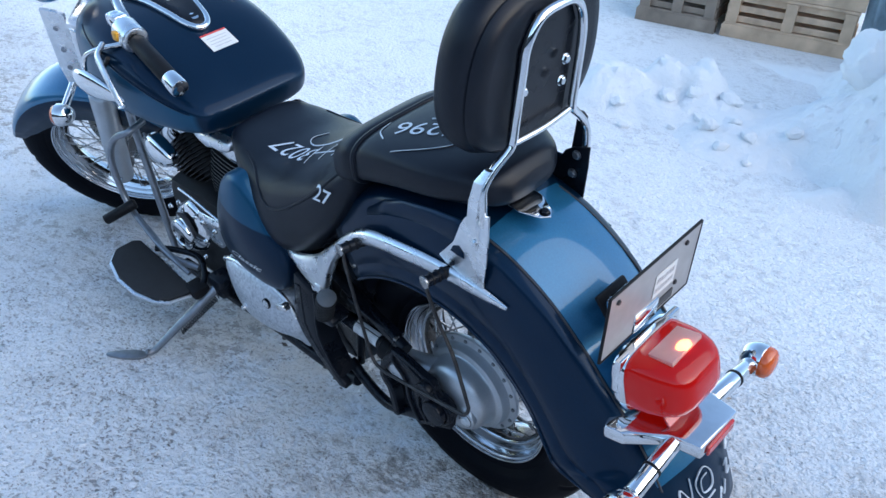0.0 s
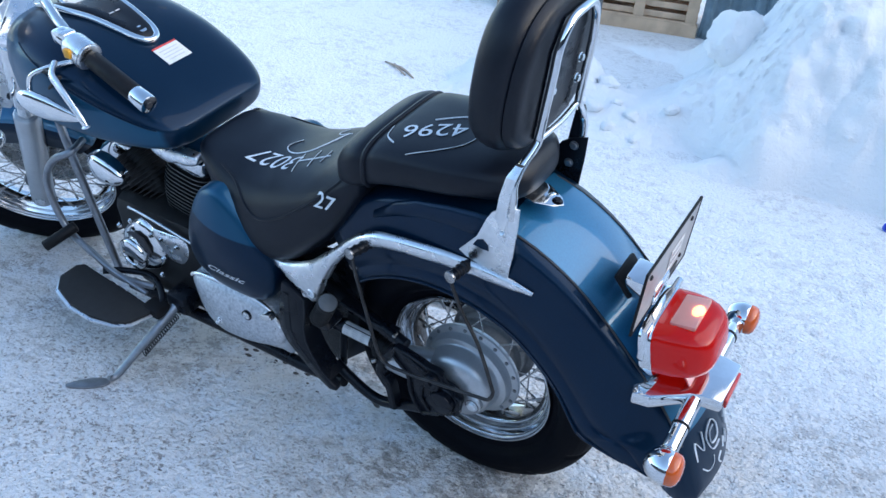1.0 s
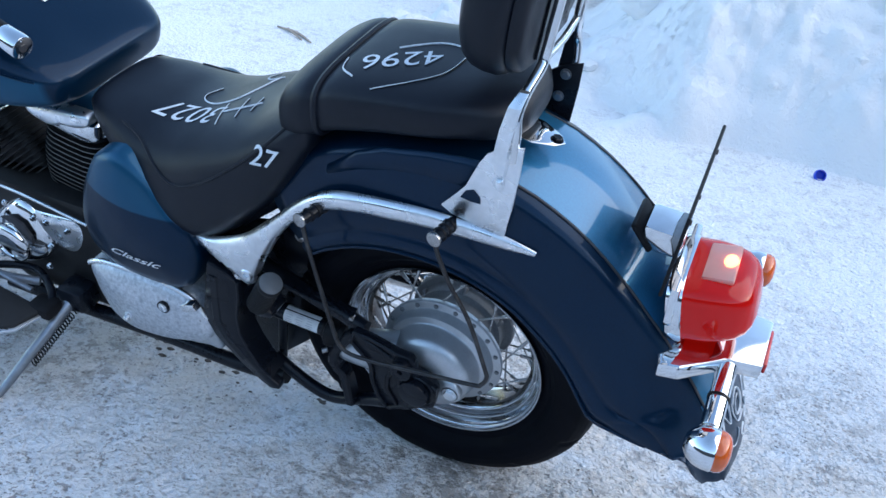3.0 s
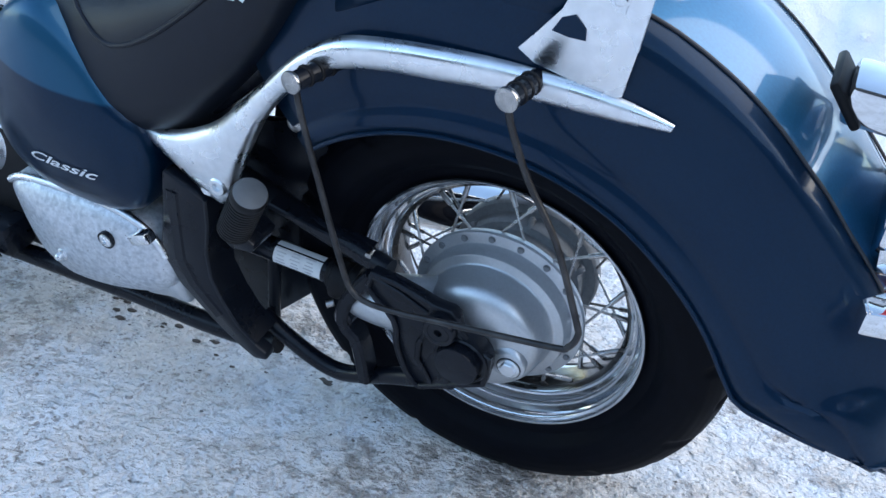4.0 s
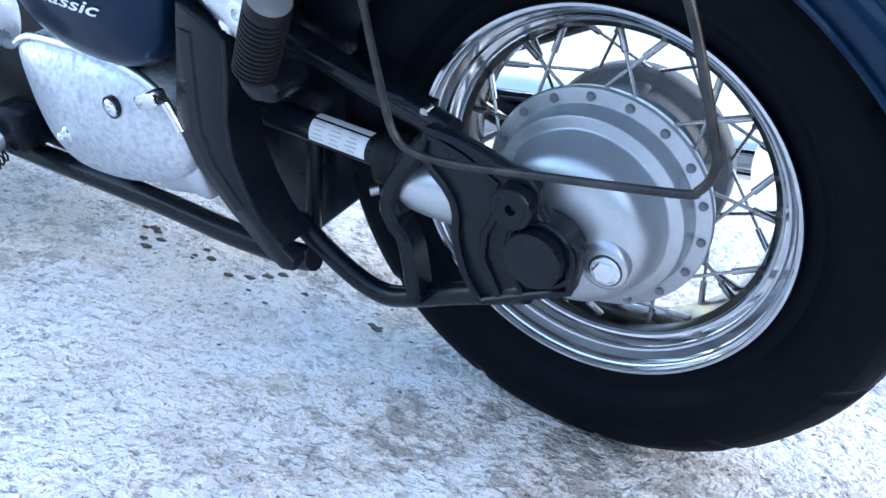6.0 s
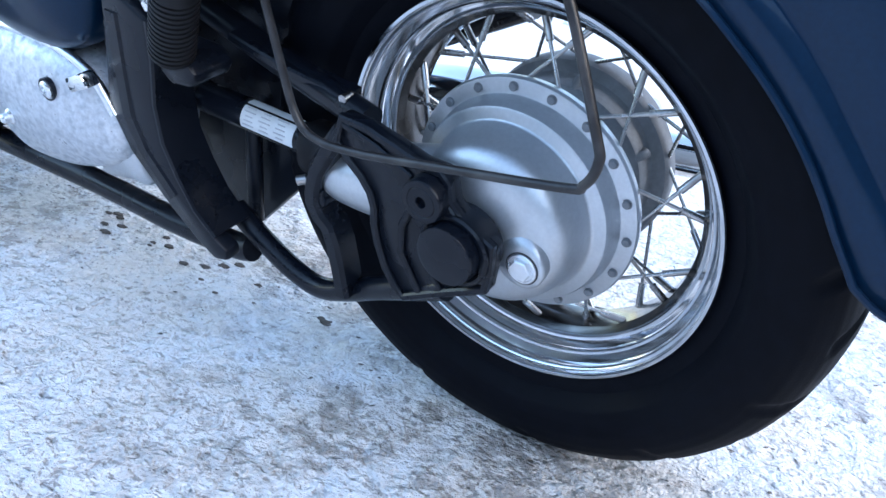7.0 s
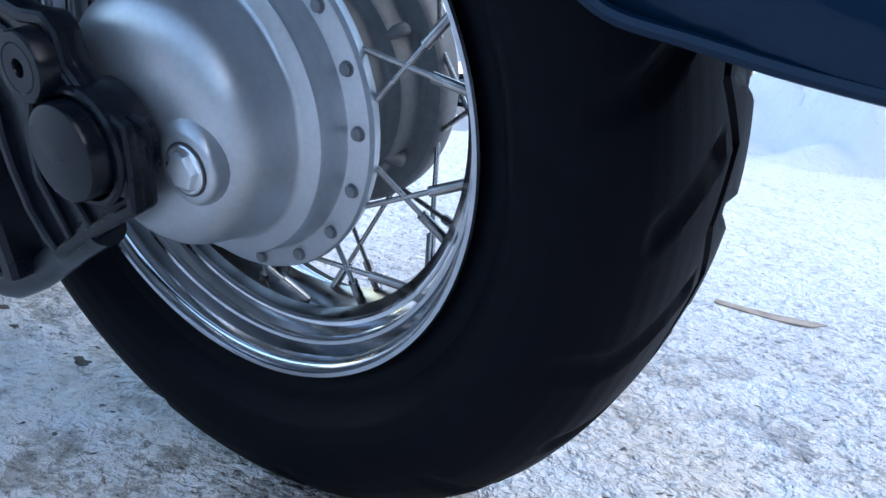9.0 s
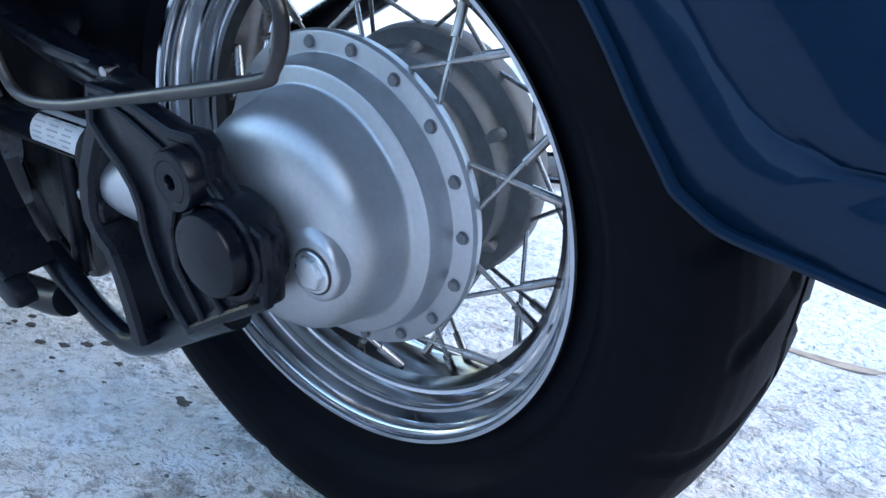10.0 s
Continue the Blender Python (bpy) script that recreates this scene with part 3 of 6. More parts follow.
def tyre_profile(half, r_bead, r_top, bead):
    """Half a tyre's outline from bead to crown, mirrored."""
    h = r_top - r_bead
    side = [(r_bead - 0.006, bead * 0.80), (r_bead - 0.002, bead * 0.97), (r_bead + 0.004, bead), (r_bead + 0.012, bead + 0.004), (r_bead + 0.018, bead + 0.006), (r_bead + 0.020, bead + 0.0085),
            (r_bead + h * 0.28, half * 0.93), (r_bead + h * 0.40, half * 0.985), (r_bead + h * 0.52, half), (r_bead + h * 0.64, half * 0.985), (r_bead + h * 0.74, half * 0.945), (r_bead + h * 0.82, half * 0.875)]
    tread = [(r_bead + h * 0.885, half * 0.80), (r_bead + h * 0.932, half * 0.69), (r_bead + h * 0.964, half * 0.56), (r_bead + h * 0.983, half * 0.42), (r_bead + h * 0.994, half * 0.28), (r_bead + h * 0.999, half * 0.13), (r_top, 0.0)]
    left = [(r, -y) for r, y in side + tread]
    return left + [(r, -y) for r, y in left[-2::-1]]


def fine(profile, n=3):
    out = []
    for a, b in zip(profile, profile[1:]):
        out += [(a[0] + (b[0] - a[0]) * k / n, a[1] + (b[1] - a[1]) * k / n) for k in range(n)]
    return out + [profile[-1]]


def tyre_mesh(half, r_bead, r_top, bead, seg, pitches):
    """A tyre with slanted grooves on both shoulders and a zigzag one round the middle."""
    bm = bmesh.new()
    prof = fine(tyre_profile(half, r_bead, r_top, bead), 4)
    per = seg // pitches
    rings = []
    for r, y in prof:
        ring = []
        v = abs(y) / half
        fade = min(1.0, max(0.0, (r - r_bead - (r_top - r_bead) * 0.64) / ((r_top - r_bead) * 0.10)))
        slant = 0.62 * v ** 1.3 * 2 * math.pi / pitches
        middle = max(0.0, 1 - v / 0.30)
        for k in range(seg):
            t = 2 * math.pi * k / seg - slant
            rr = r
            own = (k + (per // 2 if y > 0 else 0)) % per
            reach = 1.0 if (k // per) % 2 else max(0.0, 1 - max(0.0, v - 0.70) / 0.12)
            if v > 0.14 and own < 5:
                rr -= 0.0052 * fade * reach * (0.45, 0.95, 1.0, 0.95, 0.45)[own]
            tri = abs((k % per) / per - 0.5) * 4 - 1
            yy = y + half * 0.15 * tri * middle
            if v < 0.05:
                rr -= 0.0035
            ring.append(Vector((rr * math.cos(t), yy, rr * math.sin(t))))
        rings.append(ring)
    loft(bm, rings, caps=False)
    return bm


def rim_profile(half, r):
    left = [(r, -half + 0.004), (r + 0.0012, -half + 0.0015), (r, -half), (r - 0.003, -half + 0.0004), (r - 0.0042, -half + 0.002), (r - 0.0046, -half + 0.0055), (r - 0.0075, -half + 0.0072), (r - 0.0088, -half + 0.0095), (r - 0.0094, -half + 0.0190), (r - 0.0115, -half + 0.0212), (r - 0.0175, -half + 0.0226),
            (r - 0.0192, -half + 0.0250), (r - 0.0200, -half + 0.0330), (r - 0.0222, -half + 0.0352), (r - 0.0262, -half + 0.0366), (r - 0.0280, -half + 0.0395), (r - 0.0345, -half + 0.0450), (r - 0.0365, -0.006)]
    inner = left + [(q, -y) for q, y in left[::-1]]
    outer = [(r - 0.002, half - 0.004), (r - 0.006, half - 0.012), (r - 0.022, half - 0.03), (r - 0.030, 0.0), (r - 0.022, -half + 0.03), (r - 0.006, -half + 0.012), (r - 0.002, -half + 0.004)]
    return inner + outer


def wheel(name, centre, place, half, r_bead, r_top, rim_half, hub, spokes, hub_r, hub_y, pitches, seg, label, shift=0.0):
    """A spoked wheel round the y axis; place carries it from the axle's own frame into the motorcycle's."""
    body = part(name, moved(hub, place), DRUM, bike, label)
    part("tyre", moved(tyre_mesh(half, r_bead, r_top, rim_half, seg, pitches), place @ Matrix.Translation((0, shift, 0))), TYRE, body, "black rubber tyre with slanted tread grooves", smooth=32)
    bm = bmesh.new()
    prof = rim_profile(rim_half, r_bead)
    rings = [[Vector((r * math.cos(2 * math.pi * k / 128), y, r * math.sin(2 * math.pi * k / 128))) for k in range(128)] for r, y in prof + prof[:1]]
    loft(bm, rings, caps=False)
    bmesh.ops.remove_doubles(bm, verts=bm.verts, dist=1e-6)
    back = place.inverted()
    part("rim", moved(bm, place), RIM, body, "chrome rim with a dull dirty well", smooth=35, pick=lambda f: 1 if (back @ f.calc_center_median()).xz.length < r_bead - 0.0275 else 0, others=(RIMWELL,))
    kinds = []
    for side in (-1, 1):
        for lead in (-1, 1):
            a = Vector((hub_r, side * hub_y, 0))
            ang = radians(30 * lead)
            b = Vector(((r_bead - 0.037) * math.cos(ang), side * 0.014, (r_bead - 0.037) * math.sin(ang)))
            d = (b - a).normalized()
            sp = rod(a, b, 0.0019, 8)
            rod(b - d * 0.022, b + d * 0.004, 0.0036, 8, sp)
            rod(a - Vector((0, side * 0.005, 0)), a + Vector((0, side * 0.004, 0)), 0.0038, 8, sp)
            ob = part("spoke", sp, STEEL, body, smooth=60)
            ob.matrix_local = place
            kinds.append(ob)
    n = spokes // 4
    for i, first in enumerate(kinds):
        for k in range(n):
            turn = Matrix.Rotation(2 * math.pi * (k + 0.25 * i) / n, 4, "Y")
            ob = first if k == 0 else new("spoke", first.data)
            ob.parent = body
            ob.matrix_local = place @ turn
    return body


# rear wheel with its drum
hub = bmesh.new()
lathe([(0.02, -0.05), (0.096, -0.05), (0.101, -0.046), (0.101, -0.038), (0.084, -0.031), (0.079, -0.026), (0.079, 0.014), (0.082, 0.018), (0.089, 0.020), (0.0905, 0.023), (0.0905, 0.038), (0.093, 0.042), (0.1045, 0.044), (0.1070, 0.047), (0.1075, 0.053), (0.1068, 0.063), (0.1040, 0.068), (0.094, 0.069), (0.088, 0.072), (0.086, 0.086), (0.080, 0.092), (0.03, 0.094)], (0, 0, 0), "y", 96, hub)
rear = wheel("rear_wheel", AX, Matrix.Translation(AX + Vector((0, 0.004, 0))), 0.0900, 0.2025, 0.3155, 0.0630, hub, 40, 0.0975, 0.058, 24, 480, "spoked rear wheel with a grey cast hub", 0.006)


for k in range(6):
    a = 2 * math.pi * (k + 0.4) / 6
    out = Vector((math.cos(a), 0, math.sin(a)))
    bm = tube([AX + out * 0.086 + Vector((0, 0.026, 0)), AX + out * 0.0945 + Vector((0, 0.034, 0)), AX + out * 0.086 + Vector((0, 0.043, 0))], 0.0050, 12, 4, flat=0.8)
    part("hub_boss", bm, DRUM, rear)


# final drive housing on the left of the rear wheel
def final_drive():
    bm = bmesh.new()
    prof = [(0.02, -0.030), (0.117, -0.034), (0.1195, -0.037), (0.1215, -0.045), (0.1203, -0.0485), (0.1180, -0.0495), (0.1075, -0.0502), (0.1058, -0.0510), (0.1046, -0.0532), (0.1034, -0.0600), (0.1022, -0.0675), (0.1010, -0.0702), (0.0985, -0.0716), (0.0905, -0.0726), (0.0888, -0.0736), (0.0874, -0.0760), (0.0858, -0.0840), (0.0842, -0.0930),
            (0.0830, -0.0985), (0.0816, -0.1040), (0.0792, -0.1095), (0.0752, -0.1148), (0.0692, -0.1190), (0.0610, -0.1222), (0.0440, -0.1254), (0.0200, -0.1276), (0.0, -0.1282)]
    lathe(prof, AX, "y", 96, bm)
    body = part("final_drive", bm, ALLOY, bike, "stepped grey cast alloy drive housing", smooth=32)
    # boss that carries the oil plug, and the neck to the shaft
    bm = bmesh.new()
    rings = []
    for y, shift, r in ((-0.080, 0.011, 0.0310), (-0.112, 0.011, 0.0308), (-0.1190, 0.009, 0.0294), (-0.1245, 0.006, 0.0266), (-0.1282, 0.002, 0.0232), (-0.1298, 0.001, 0.0205), (-0.1305, 0.0, 0.0178), (-0.1306, 0.0, 0.0120)):
        rings.append([Vector((0.0520 - shift + r * math.cos(a), y, 0.3190 + 0.2 * shift + r * math.sin(a))) for a in (2 * math.pi * k / 32 for k in range(32))])
    loft(bm, rings)
    part("plug_boss", bm, ALLOY, body, smooth=60)
    bm = tube([(-0.182, -0.106, 0.333), (-0.150, -0.106, 0.334), (-0.10, -0.098, 0.335), (-0.05, -0.080, 0.336), (-0.01, -0.065, 0.336)], lambda s: 0.031 + 0.020 * s, 24, 5)
    part("shaft_neck", bm, ALLOY, body, smooth=60)
    for k in range(14):
        a = radians(-83 + k * 20)
        bolt(AX + Vector((0.1128 * math.cos(a), -0.0488, 0.1128 * math.sin(a))), 0.0040, 0.0042, body, material=DRUM, hexa=False)
    p = Vector((0.0520, -0.1306, 0.3190))
    part("oil_plug", lathe([(0.0150, 0.004), (0.0150, -0.0016), (0.0142, -0.0024), (0.0128, -0.0024), (0.0122, -0.0012), (0.0, -0.0012)], p, "y", 32), DULL, body)
    part("plug_gap", lathe([(0.0164, 0.003), (0.0164, -0.0008), (0.0151, -0.0008), (0.0151, 0.003)], p, "y", 32), INK, body)
    part("plug_head", lathe([(0.0112, 0.0), (0.0112, -0.0052), (0.0100, -0.0062), (0.0, -0.0062)], p, "y", 6), DULL, body, "dull hexagon plug", smooth=20)
    return body


final_drive()


# ---- rear fender ----
CROWN = [(-8, 0.563), (0, 0.556), (10, 0.533), (20, 0.510), (30, 0.493), (40, 0.485), (50, 0.488), (60, 0.497), (70, 0.504), (90, 0.510), (110, 0.506), (130, 0.500)]


def fender_inner(a):
    return lerp_list(a, [(-8, 0.42), (5, 0.40), (10, 0.378), (13, 0.358), (16, 0.342), (20, 0.330), (26, 0.324), (50, 0.318), (90, 0.318), (140, 0.322)])


def fender_section(a):
    """Across the fender at an angle round the axle: skirt, shoulder, crown, shoulder, skirt."""
    ri, crown = fender_inner(a), lerp_list(a, CROWN)
    low, top = lerp_list(a, [(-8, 0.174), (20, 0.177), (35, 0.170), (60, 0.160), (130, 0.156)]), lerp_list(a, [(-8, 0.120), (5, 0.125), (40, 0.136), (90, 0.138), (130, 0.13)])
    rc = lerp_list(a, [(-8, 0.47), (5, 0.45), (14, 0.44), (18.3, 0.415), (20, 0.386), (23, 0.366), (27, 0.358), (36, 0.350), (140, 0.347)])
    # a flared lip, a pressed crease, then the flat of the skirt
    half = [(ri, -low), (ri + (rc - ri) * 0.4, -low - 0.0012), (rc - 0.007, -low), (rc - 0.002, -low + 0.0045), (rc + 0.002, -low + 0.0055), (rc + 0.007, -low + 0.0035)]
    for s in (0.2, 0.4, 0.6, 0.8, 0.94):
        half.append((rc + 0.007 + (crown - 0.036 - rc - 0.007) * s, -(low - 0.0035 + (top - low + 0.0035) * s ** 1.5 + 0.002 * math.sin(math.pi * s))))
    half += [(crown - 0.030, -top + 0.0005), (crown - 0.023, -top + 0.005), (crown - 0.017, -top + 0.013), (crown - 0.013, -0.108), (crown - 0.008, -0.080), (crown - 0.003, -0.050), (crown, -0.018)]
    off = lerp_list(a, [(-8, 0.040), (40, 0.030), (90, 0.015), (130, 0.010)])
    return half + [(r, -y - off * min(1.0, abs(y) / 0.12)) for r, y in half[::-1]]


def rear_fender():
    angles = [-6, -4, -2, 0, 2, 4, 6, 8, 10, 12.5, 15, 16.5, 18, 19, 20, 21, 22.5, 24, 27] + list(range(30, 131, 4))
    rings = arc_rings(angles, fender_section)
    # the hem: level along the sides, dropping towards the tail
    for ring in rings:
        for i, v in enumerate(ring):
            hem = 0.428 - 0.15 * max(0.0, v.x - 0.35) - 0.075 * min(1.0, max(0.0, v.x - 0.478) / 0.035)
            if v.z < hem + 0.06 and v.x > 0.2:
                ring[i] = Vector((v.x, v.y, hem + 0.011 * math.log(1 + math.exp((v.z - hem) / 0.011))))
    bm = bmesh.new()
    loft(bm, rings, closed=False, caps=False)
    bmesh.ops.remove_doubles(bm, verts=bm.verts, dist=2e-4)

    def two_tone(f):
        c = f.calc_center_median()
        a = math.degrees(math.atan2(c.z - AX.z, c.x))
        r = (Vector((c.x, 0, c.z)) - AX).length
        # navy past 78 degrees puts the dark under the seat into the paint
        return 1 if abs(c.y + 0.012) < 0.1000 and r > lerp_list(a, CROWN) - 0.03 and 14 < a < 78 else 0

    ob = part("rear_fender", bm, NAVY, bike, "navy rear fender with a teal blue crown", smooth=50, pick=two_tone, others=(TEAL,))
    mod = ob.modifiers.new("thickness", "SOLIDIFY")
    mod.thickness, mod.offset = 0.003, -1
    for s in (-1, 1):
        line = [AX + Vector(((lerp_list(a, CROWN) - 0.0130) * math.cos(radians(a)), s * 0.1005 - 0.012, (lerp_list(a, CROWN) - 0.0130) * math.sin(radians(a)))) for a in range(14, 80, 3)]
        part("pinstripe", tube(line, 0.0020, 8, 3), INK, ob)
        edge = [ring[0 if s < 0 else -1] for ring in rings[2:]]
        part("rolled_edge", tube(edge, 0.0030, 8, 2), NAVY, ob)
    return ob


fender = rear_fender()


# ---- seat and pad ----
SEAT_ST = [(-0.704, 0.060, 0.688, 0.724, 0.6, 0.6), (-0.690, 0.096, 0.672, 0.734, 0.6, 0.6), (-0.640, 0.126, 0.632, 0.733, 0.6, 0.6), (-0.590, 0.150, 0.580, 0.731, 0.70, 0.72), (-0.530, 0.172, 0.510, 0.728, 0.72, 0.74), (-0.470, 0.182, 0.490, 0.736, 0.72, 0.72),
           (-0.400, 0.184, 0.522, 0.760, 0.70, 0.68), (-0.330, 0.178, 0.590, 0.782, 0.66, 0.62), (-0.270, 0.170, 0.655, 0.818, 0.62, 0.58), (-0.225, 0.160, 0.725, 0.838, 0.6, 0.58), (-0.195, 0.145, 0.78, 0.848, 0.6, 0.6)]
REARSEAT_ST = [(-0.252, 0.115, 0.800, 0.848, 0.6, 0.6), (-0.244, 0.136, 0.788, 0.882, 0.58, 0.6), (-0.222, 0.146, 0.788, 0.900, 0.56, 0.58), (-0.196, 0.148, 0.798, 0.910, 0.56, 0.56), (-0.176, 0.142, 0.808, 0.909, 0.56, 0.55), (-0.150, 0.143, 0.818, 0.918, 0.56, 0.55), (-0.080, 0.141, 0.834, 0.926, 0.58, 0.55),
               (0.0, 0.136, 0.846, 0.930, 0.58, 0.55), (0.05, 0.122, 0.850, 0.930, 0.62, 0.58), (0.090, 0.104, 0.850, 0.925, 0.66, 0.62), (0.116, 0.082, 0.852, 0.921, 0.68, 0.65), (0.130, 0.055, 0.862, 0.901, 0.7, 0.7)]
seat_bm = bmesh.new()
loft(seat_bm, rings_at(between(SEAT_ST, 4), 36))
seat_tree_bm = seat_bm.copy()
seat = part("seat", seat_bm, LEATHER, bike, "black vinyl driver's seat with stitched seam", smooth=70)
rear_bm = bmesh.new()
loft(rear_bm, [[v + Vector((0, -0.008, 0)) for v in ring] for ring in rings_at(between(REARSEAT_ST, 4), 36)])
rear_tree_bm = rear_bm.copy()
rear_seat = part("passenger_seat", rear_bm, LEATHER, bike, "black vinyl passenger seat", smooth=70)

from mathutils.bvhtree import BVHTree

SEAT_TREE, REAR_TREE = BVHTree.FromBMesh(seat_tree_bm), BVHTree.FromBMesh(rear_tree_bm)


def draped(points, tree, direction, lift=0.0012):
    """Lays points on a surface along a direction."""
    out = []
    d = Vector(direction)
    for q in points:
        hit = tree.ray_cast(Vector(q) - d * 0.6, d)[0]
        if hit:
            out.append(hit - d * lift)
    return out


def pen_stroke(points, tree, direction, parent, r=0.0022, steps=5, name="pen_mark", label=""):
    line = draped(spline(points, steps), tree, direction)
    if len(line) > 2:
        part(name, tube(line, r, 6, 0, flat=0.5), PAINTPEN, parent, label)


# seam round the driver's seat and the step between the seats
DOWN = (0, 0, -1)
INWARD = (0, 1, 0)
for s in (-1, 1):
    pts = [(-0.60, 0, 0.715), (-0.545, 0, 0.700), (-0.486, 0, 0.668), (-0.446, 0, 0.662), (-0.381, 0, 0.692), (-0.296, 0, 0.757), (-0.236, 0, 0.815), (-0.205, 0, 0.845)]
    line = draped(spline([(x, s * 0.0, z) for x, _, z in pts], 6), SEAT_TREE, (0, -s, 0), 0.0)
    if len(line) > 3:
        part("seam", tube(line, 0.0032, 8, 0), LEATHER, seat)
ring = [v + Vector((0, -0.008, 0)) for v in rings_at([(-0.177, 0.1420, 0.807, 0.909, 0.56, 0.55)], 40)[0]]
part("piping", tube(ring[4:] + ring[:5], 0.006, 8, 0), LEATHER, rear_seat)


def text_mesh(body, size, shear=0.0, bold=0.0):
    cu = bpy.data.curves.new("text", "FONT")
    cu.body, cu.size, cu.shear, cu.align_x, cu.align_y = body, size, shear, "CENTER", "CENTER"
    cu.resolution_u, cu.offset = 3, bold
    ob = new("text", cu)
    me = bpy.data.meshes.new_from_object(ob)
    bpy.data.objects.remove(ob)
    bpy.data.curves.remove(cu)
    bm = bmesh.new()
    bm.from_mesh(me)
    bpy.data.meshes.remove(me)
    bmesh.ops.subdivide_edges(bm, edges=[e for e in bm.edges if e.calc_length() > size * 0.15], cuts=3)
    return bm


def written(body, size, to_place, tree, direction, parent, name, material, shear=0.0, lift=0.0015, bold=0.0):
    """Lettering laid on a surface: to_place turns the flat text into the motorcycle's frame."""
    bm = text_mesh(body, size, shear, bold)
    d = Vector(direction)
    for v in bm.verts:
        q = to_place @ v.co
        if tree:
            hit, _, _, _ = tree.ray_cast(q - d * 0.6, d)
            q = (hit if hit else q) - d * lift
        v.co = q
    return part(name, bm, material, parent, smooth=0)


written("4296", 0.062, pose(-0.078, -0.046, 1.0, 0, 0, 205), REAR_TREE, DOWN, rear_seat, "lettering", PAINTPEN, 0.15)
written("3027", 0.068, pose(-0.482, -0.062, 1.0, 0, 0, 176), SEAT_TREE, DOWN, seat, "lettering", PAINTPEN, 0.3)
written("27", 0.047, pose(-0.268, -0.3, 0.766, 90, 0, 0), SEAT_TREE, INWARD, seat, "lettering", PAINTPEN, 0.25, 0.0042, 0.0004)
for stroke in ([(-0.411, -0.099, 1), (-0.422, -0.065, 1), (-0.428, -0.032, 1)], [(-0.381, -0.082, 1), (-0.388, -0.05, 1), (-0.393, -0.019, 1)], [(-0.360, -0.064, 1), (-0.362, -0.04, 1), (-0.363, -0.018, 1)],
               [(-0.422, -0.062, 1), (-0.39, -0.055, 1), (-0.352, -0.038, 1)], [(-0.489, 0.033, 1), (-0.504, 0.003, 1), (-0.492, -0.018, 1), (-0.461, -0.028, 1), (-0.424, -0.016, 1), (-0.402, 0.017, 1), (-0.382, 0.068, 1)],
               [(-0.40, 0.095, 1), (-0.415, 0.075, 1), (-0.40, 0.06, 1), (-0.375, 0.068, 1)]):
    pen_stroke(stroke, SEAT_TREE, DOWN, seat, 0.0016)
for stroke in ([(-0.10, -0.016, 1), (-0.045, 0.020, 1), (0.0, 0.018, 1)], [(0.008, -0.010, 1), (0.003, -0.05, 1), (-0.010, -0.078, 1), (-0.045, -0.108, 1), (-0.09, -0.132, 1)], [(-0.165, -0.06, 1), (-0.155, -0.095, 1), (-0.13, -0.112, 1)]):
    pen_stroke(stroke, REAR_TREE, DOWN, rear_seat, 0.0016)


def back_pad():
    """The thick shield-shaped pad, widest below the middle."""
    half = spline([(0, 0.0, -0.128), (0, 0.065, -0.124), (0, 0.118, -0.102), (0, 0.152, -0.062), (0, 0.165, -0.010), (0, 0.163, 0.045), (0, 0.150, 0.098), (0, 0.120, 0.142), (0, 0.068, 0.168), (0, 0.0, 0.174)], 4)
    outline = half + [Vector((0, -q.y, q.z)) for q in half[-2:0:-1]]
    tilt = Matrix.Rotation(radians(8), 4, "Y")
    centre = Vector((0.098, -0.012, 1.085))
    bm = bmesh.new()
    rings = []
    for x, inset in ((-0.047, 0.055), (-0.046, 0.040), (-0.042, 0.024), (-0.034, 0.011), (-0.022, 0.003), (-0.005, 0.0), (0.012, 0.001), (0.022, 0.006), (0.027, 0.014), (0.029, 0.011), (0.040, 0.015), (0.046, 0.024), (0.048, 0.040)):
        ring = []
        for q in outline:
            r = Vector((0, q.y, q.z))
            r = r * max(0.1, 1 - inset / r.length)
            ring.append(centre + (tilt @ (r + Vector((x, 0, 0)))))
        rings.append(ring)
    loft(bm, rings)
    ob = part("back_pad", bm, LEATHER, bike, "thick black vinyl backrest pad", smooth=50)
    bm = bmesh.new()
    face = [centre + (tilt @ Vector((0.046, y, z))) for y, z in ((-0.066, -0.090), (-0.066, 0.075), (-0.040, 0.125), (0.040, 0.125), (0.066, 0.075), (0.066, -0.090))]
    loft(bm, [face, [q + Vector((0.006, 0, 0)) for q in face]])
    part("back_plate", bm, BLACK, ob, "black backing plate")
    return ob


back_pad()
hoop = [(0.140, 0.137, 0.870), (0.141, 0.137, 0.915), (0.139, 0.132, 0.940), (0.142, 0.112, 0.965), (0.150, 0.084, 0.990), (0.152, 0.075, 1.006), (0.158, 0.0735, 1.05), (0.168, 0.071, 1.12), (0.172, 0.067, 1.160), (0.176, 0.052, 1.190), (0.178, 0.032, 1.204), (0.179, 0.0, 1.207)]
hoop = [Vector((x, -y - 0.013, z)) for x, y, z in hoop] + [Vector((x, y - 0.013, z)) for x, y, z in hoop[-2::-1]]
sissy = part("backrest_hoop", tube(hoop, 0.0075, 12, 4), CHROME, bike, "bent chrome hoop behind the pad")
part("cross_bar", tube([(0.150, -0.088, 0.998), (0.154, -0.013, 0.997), (0.150, 0.062, 0.998)], 0.0055, 10, 4), CHROME, sissy)
for y, z in ((0.022, 1.105), (0.012, 1.072), (-0.080, 1.09)):
    bolt((0.163, y, z), 0.007, 0.008, sissy, direction=(1, 0, 0))
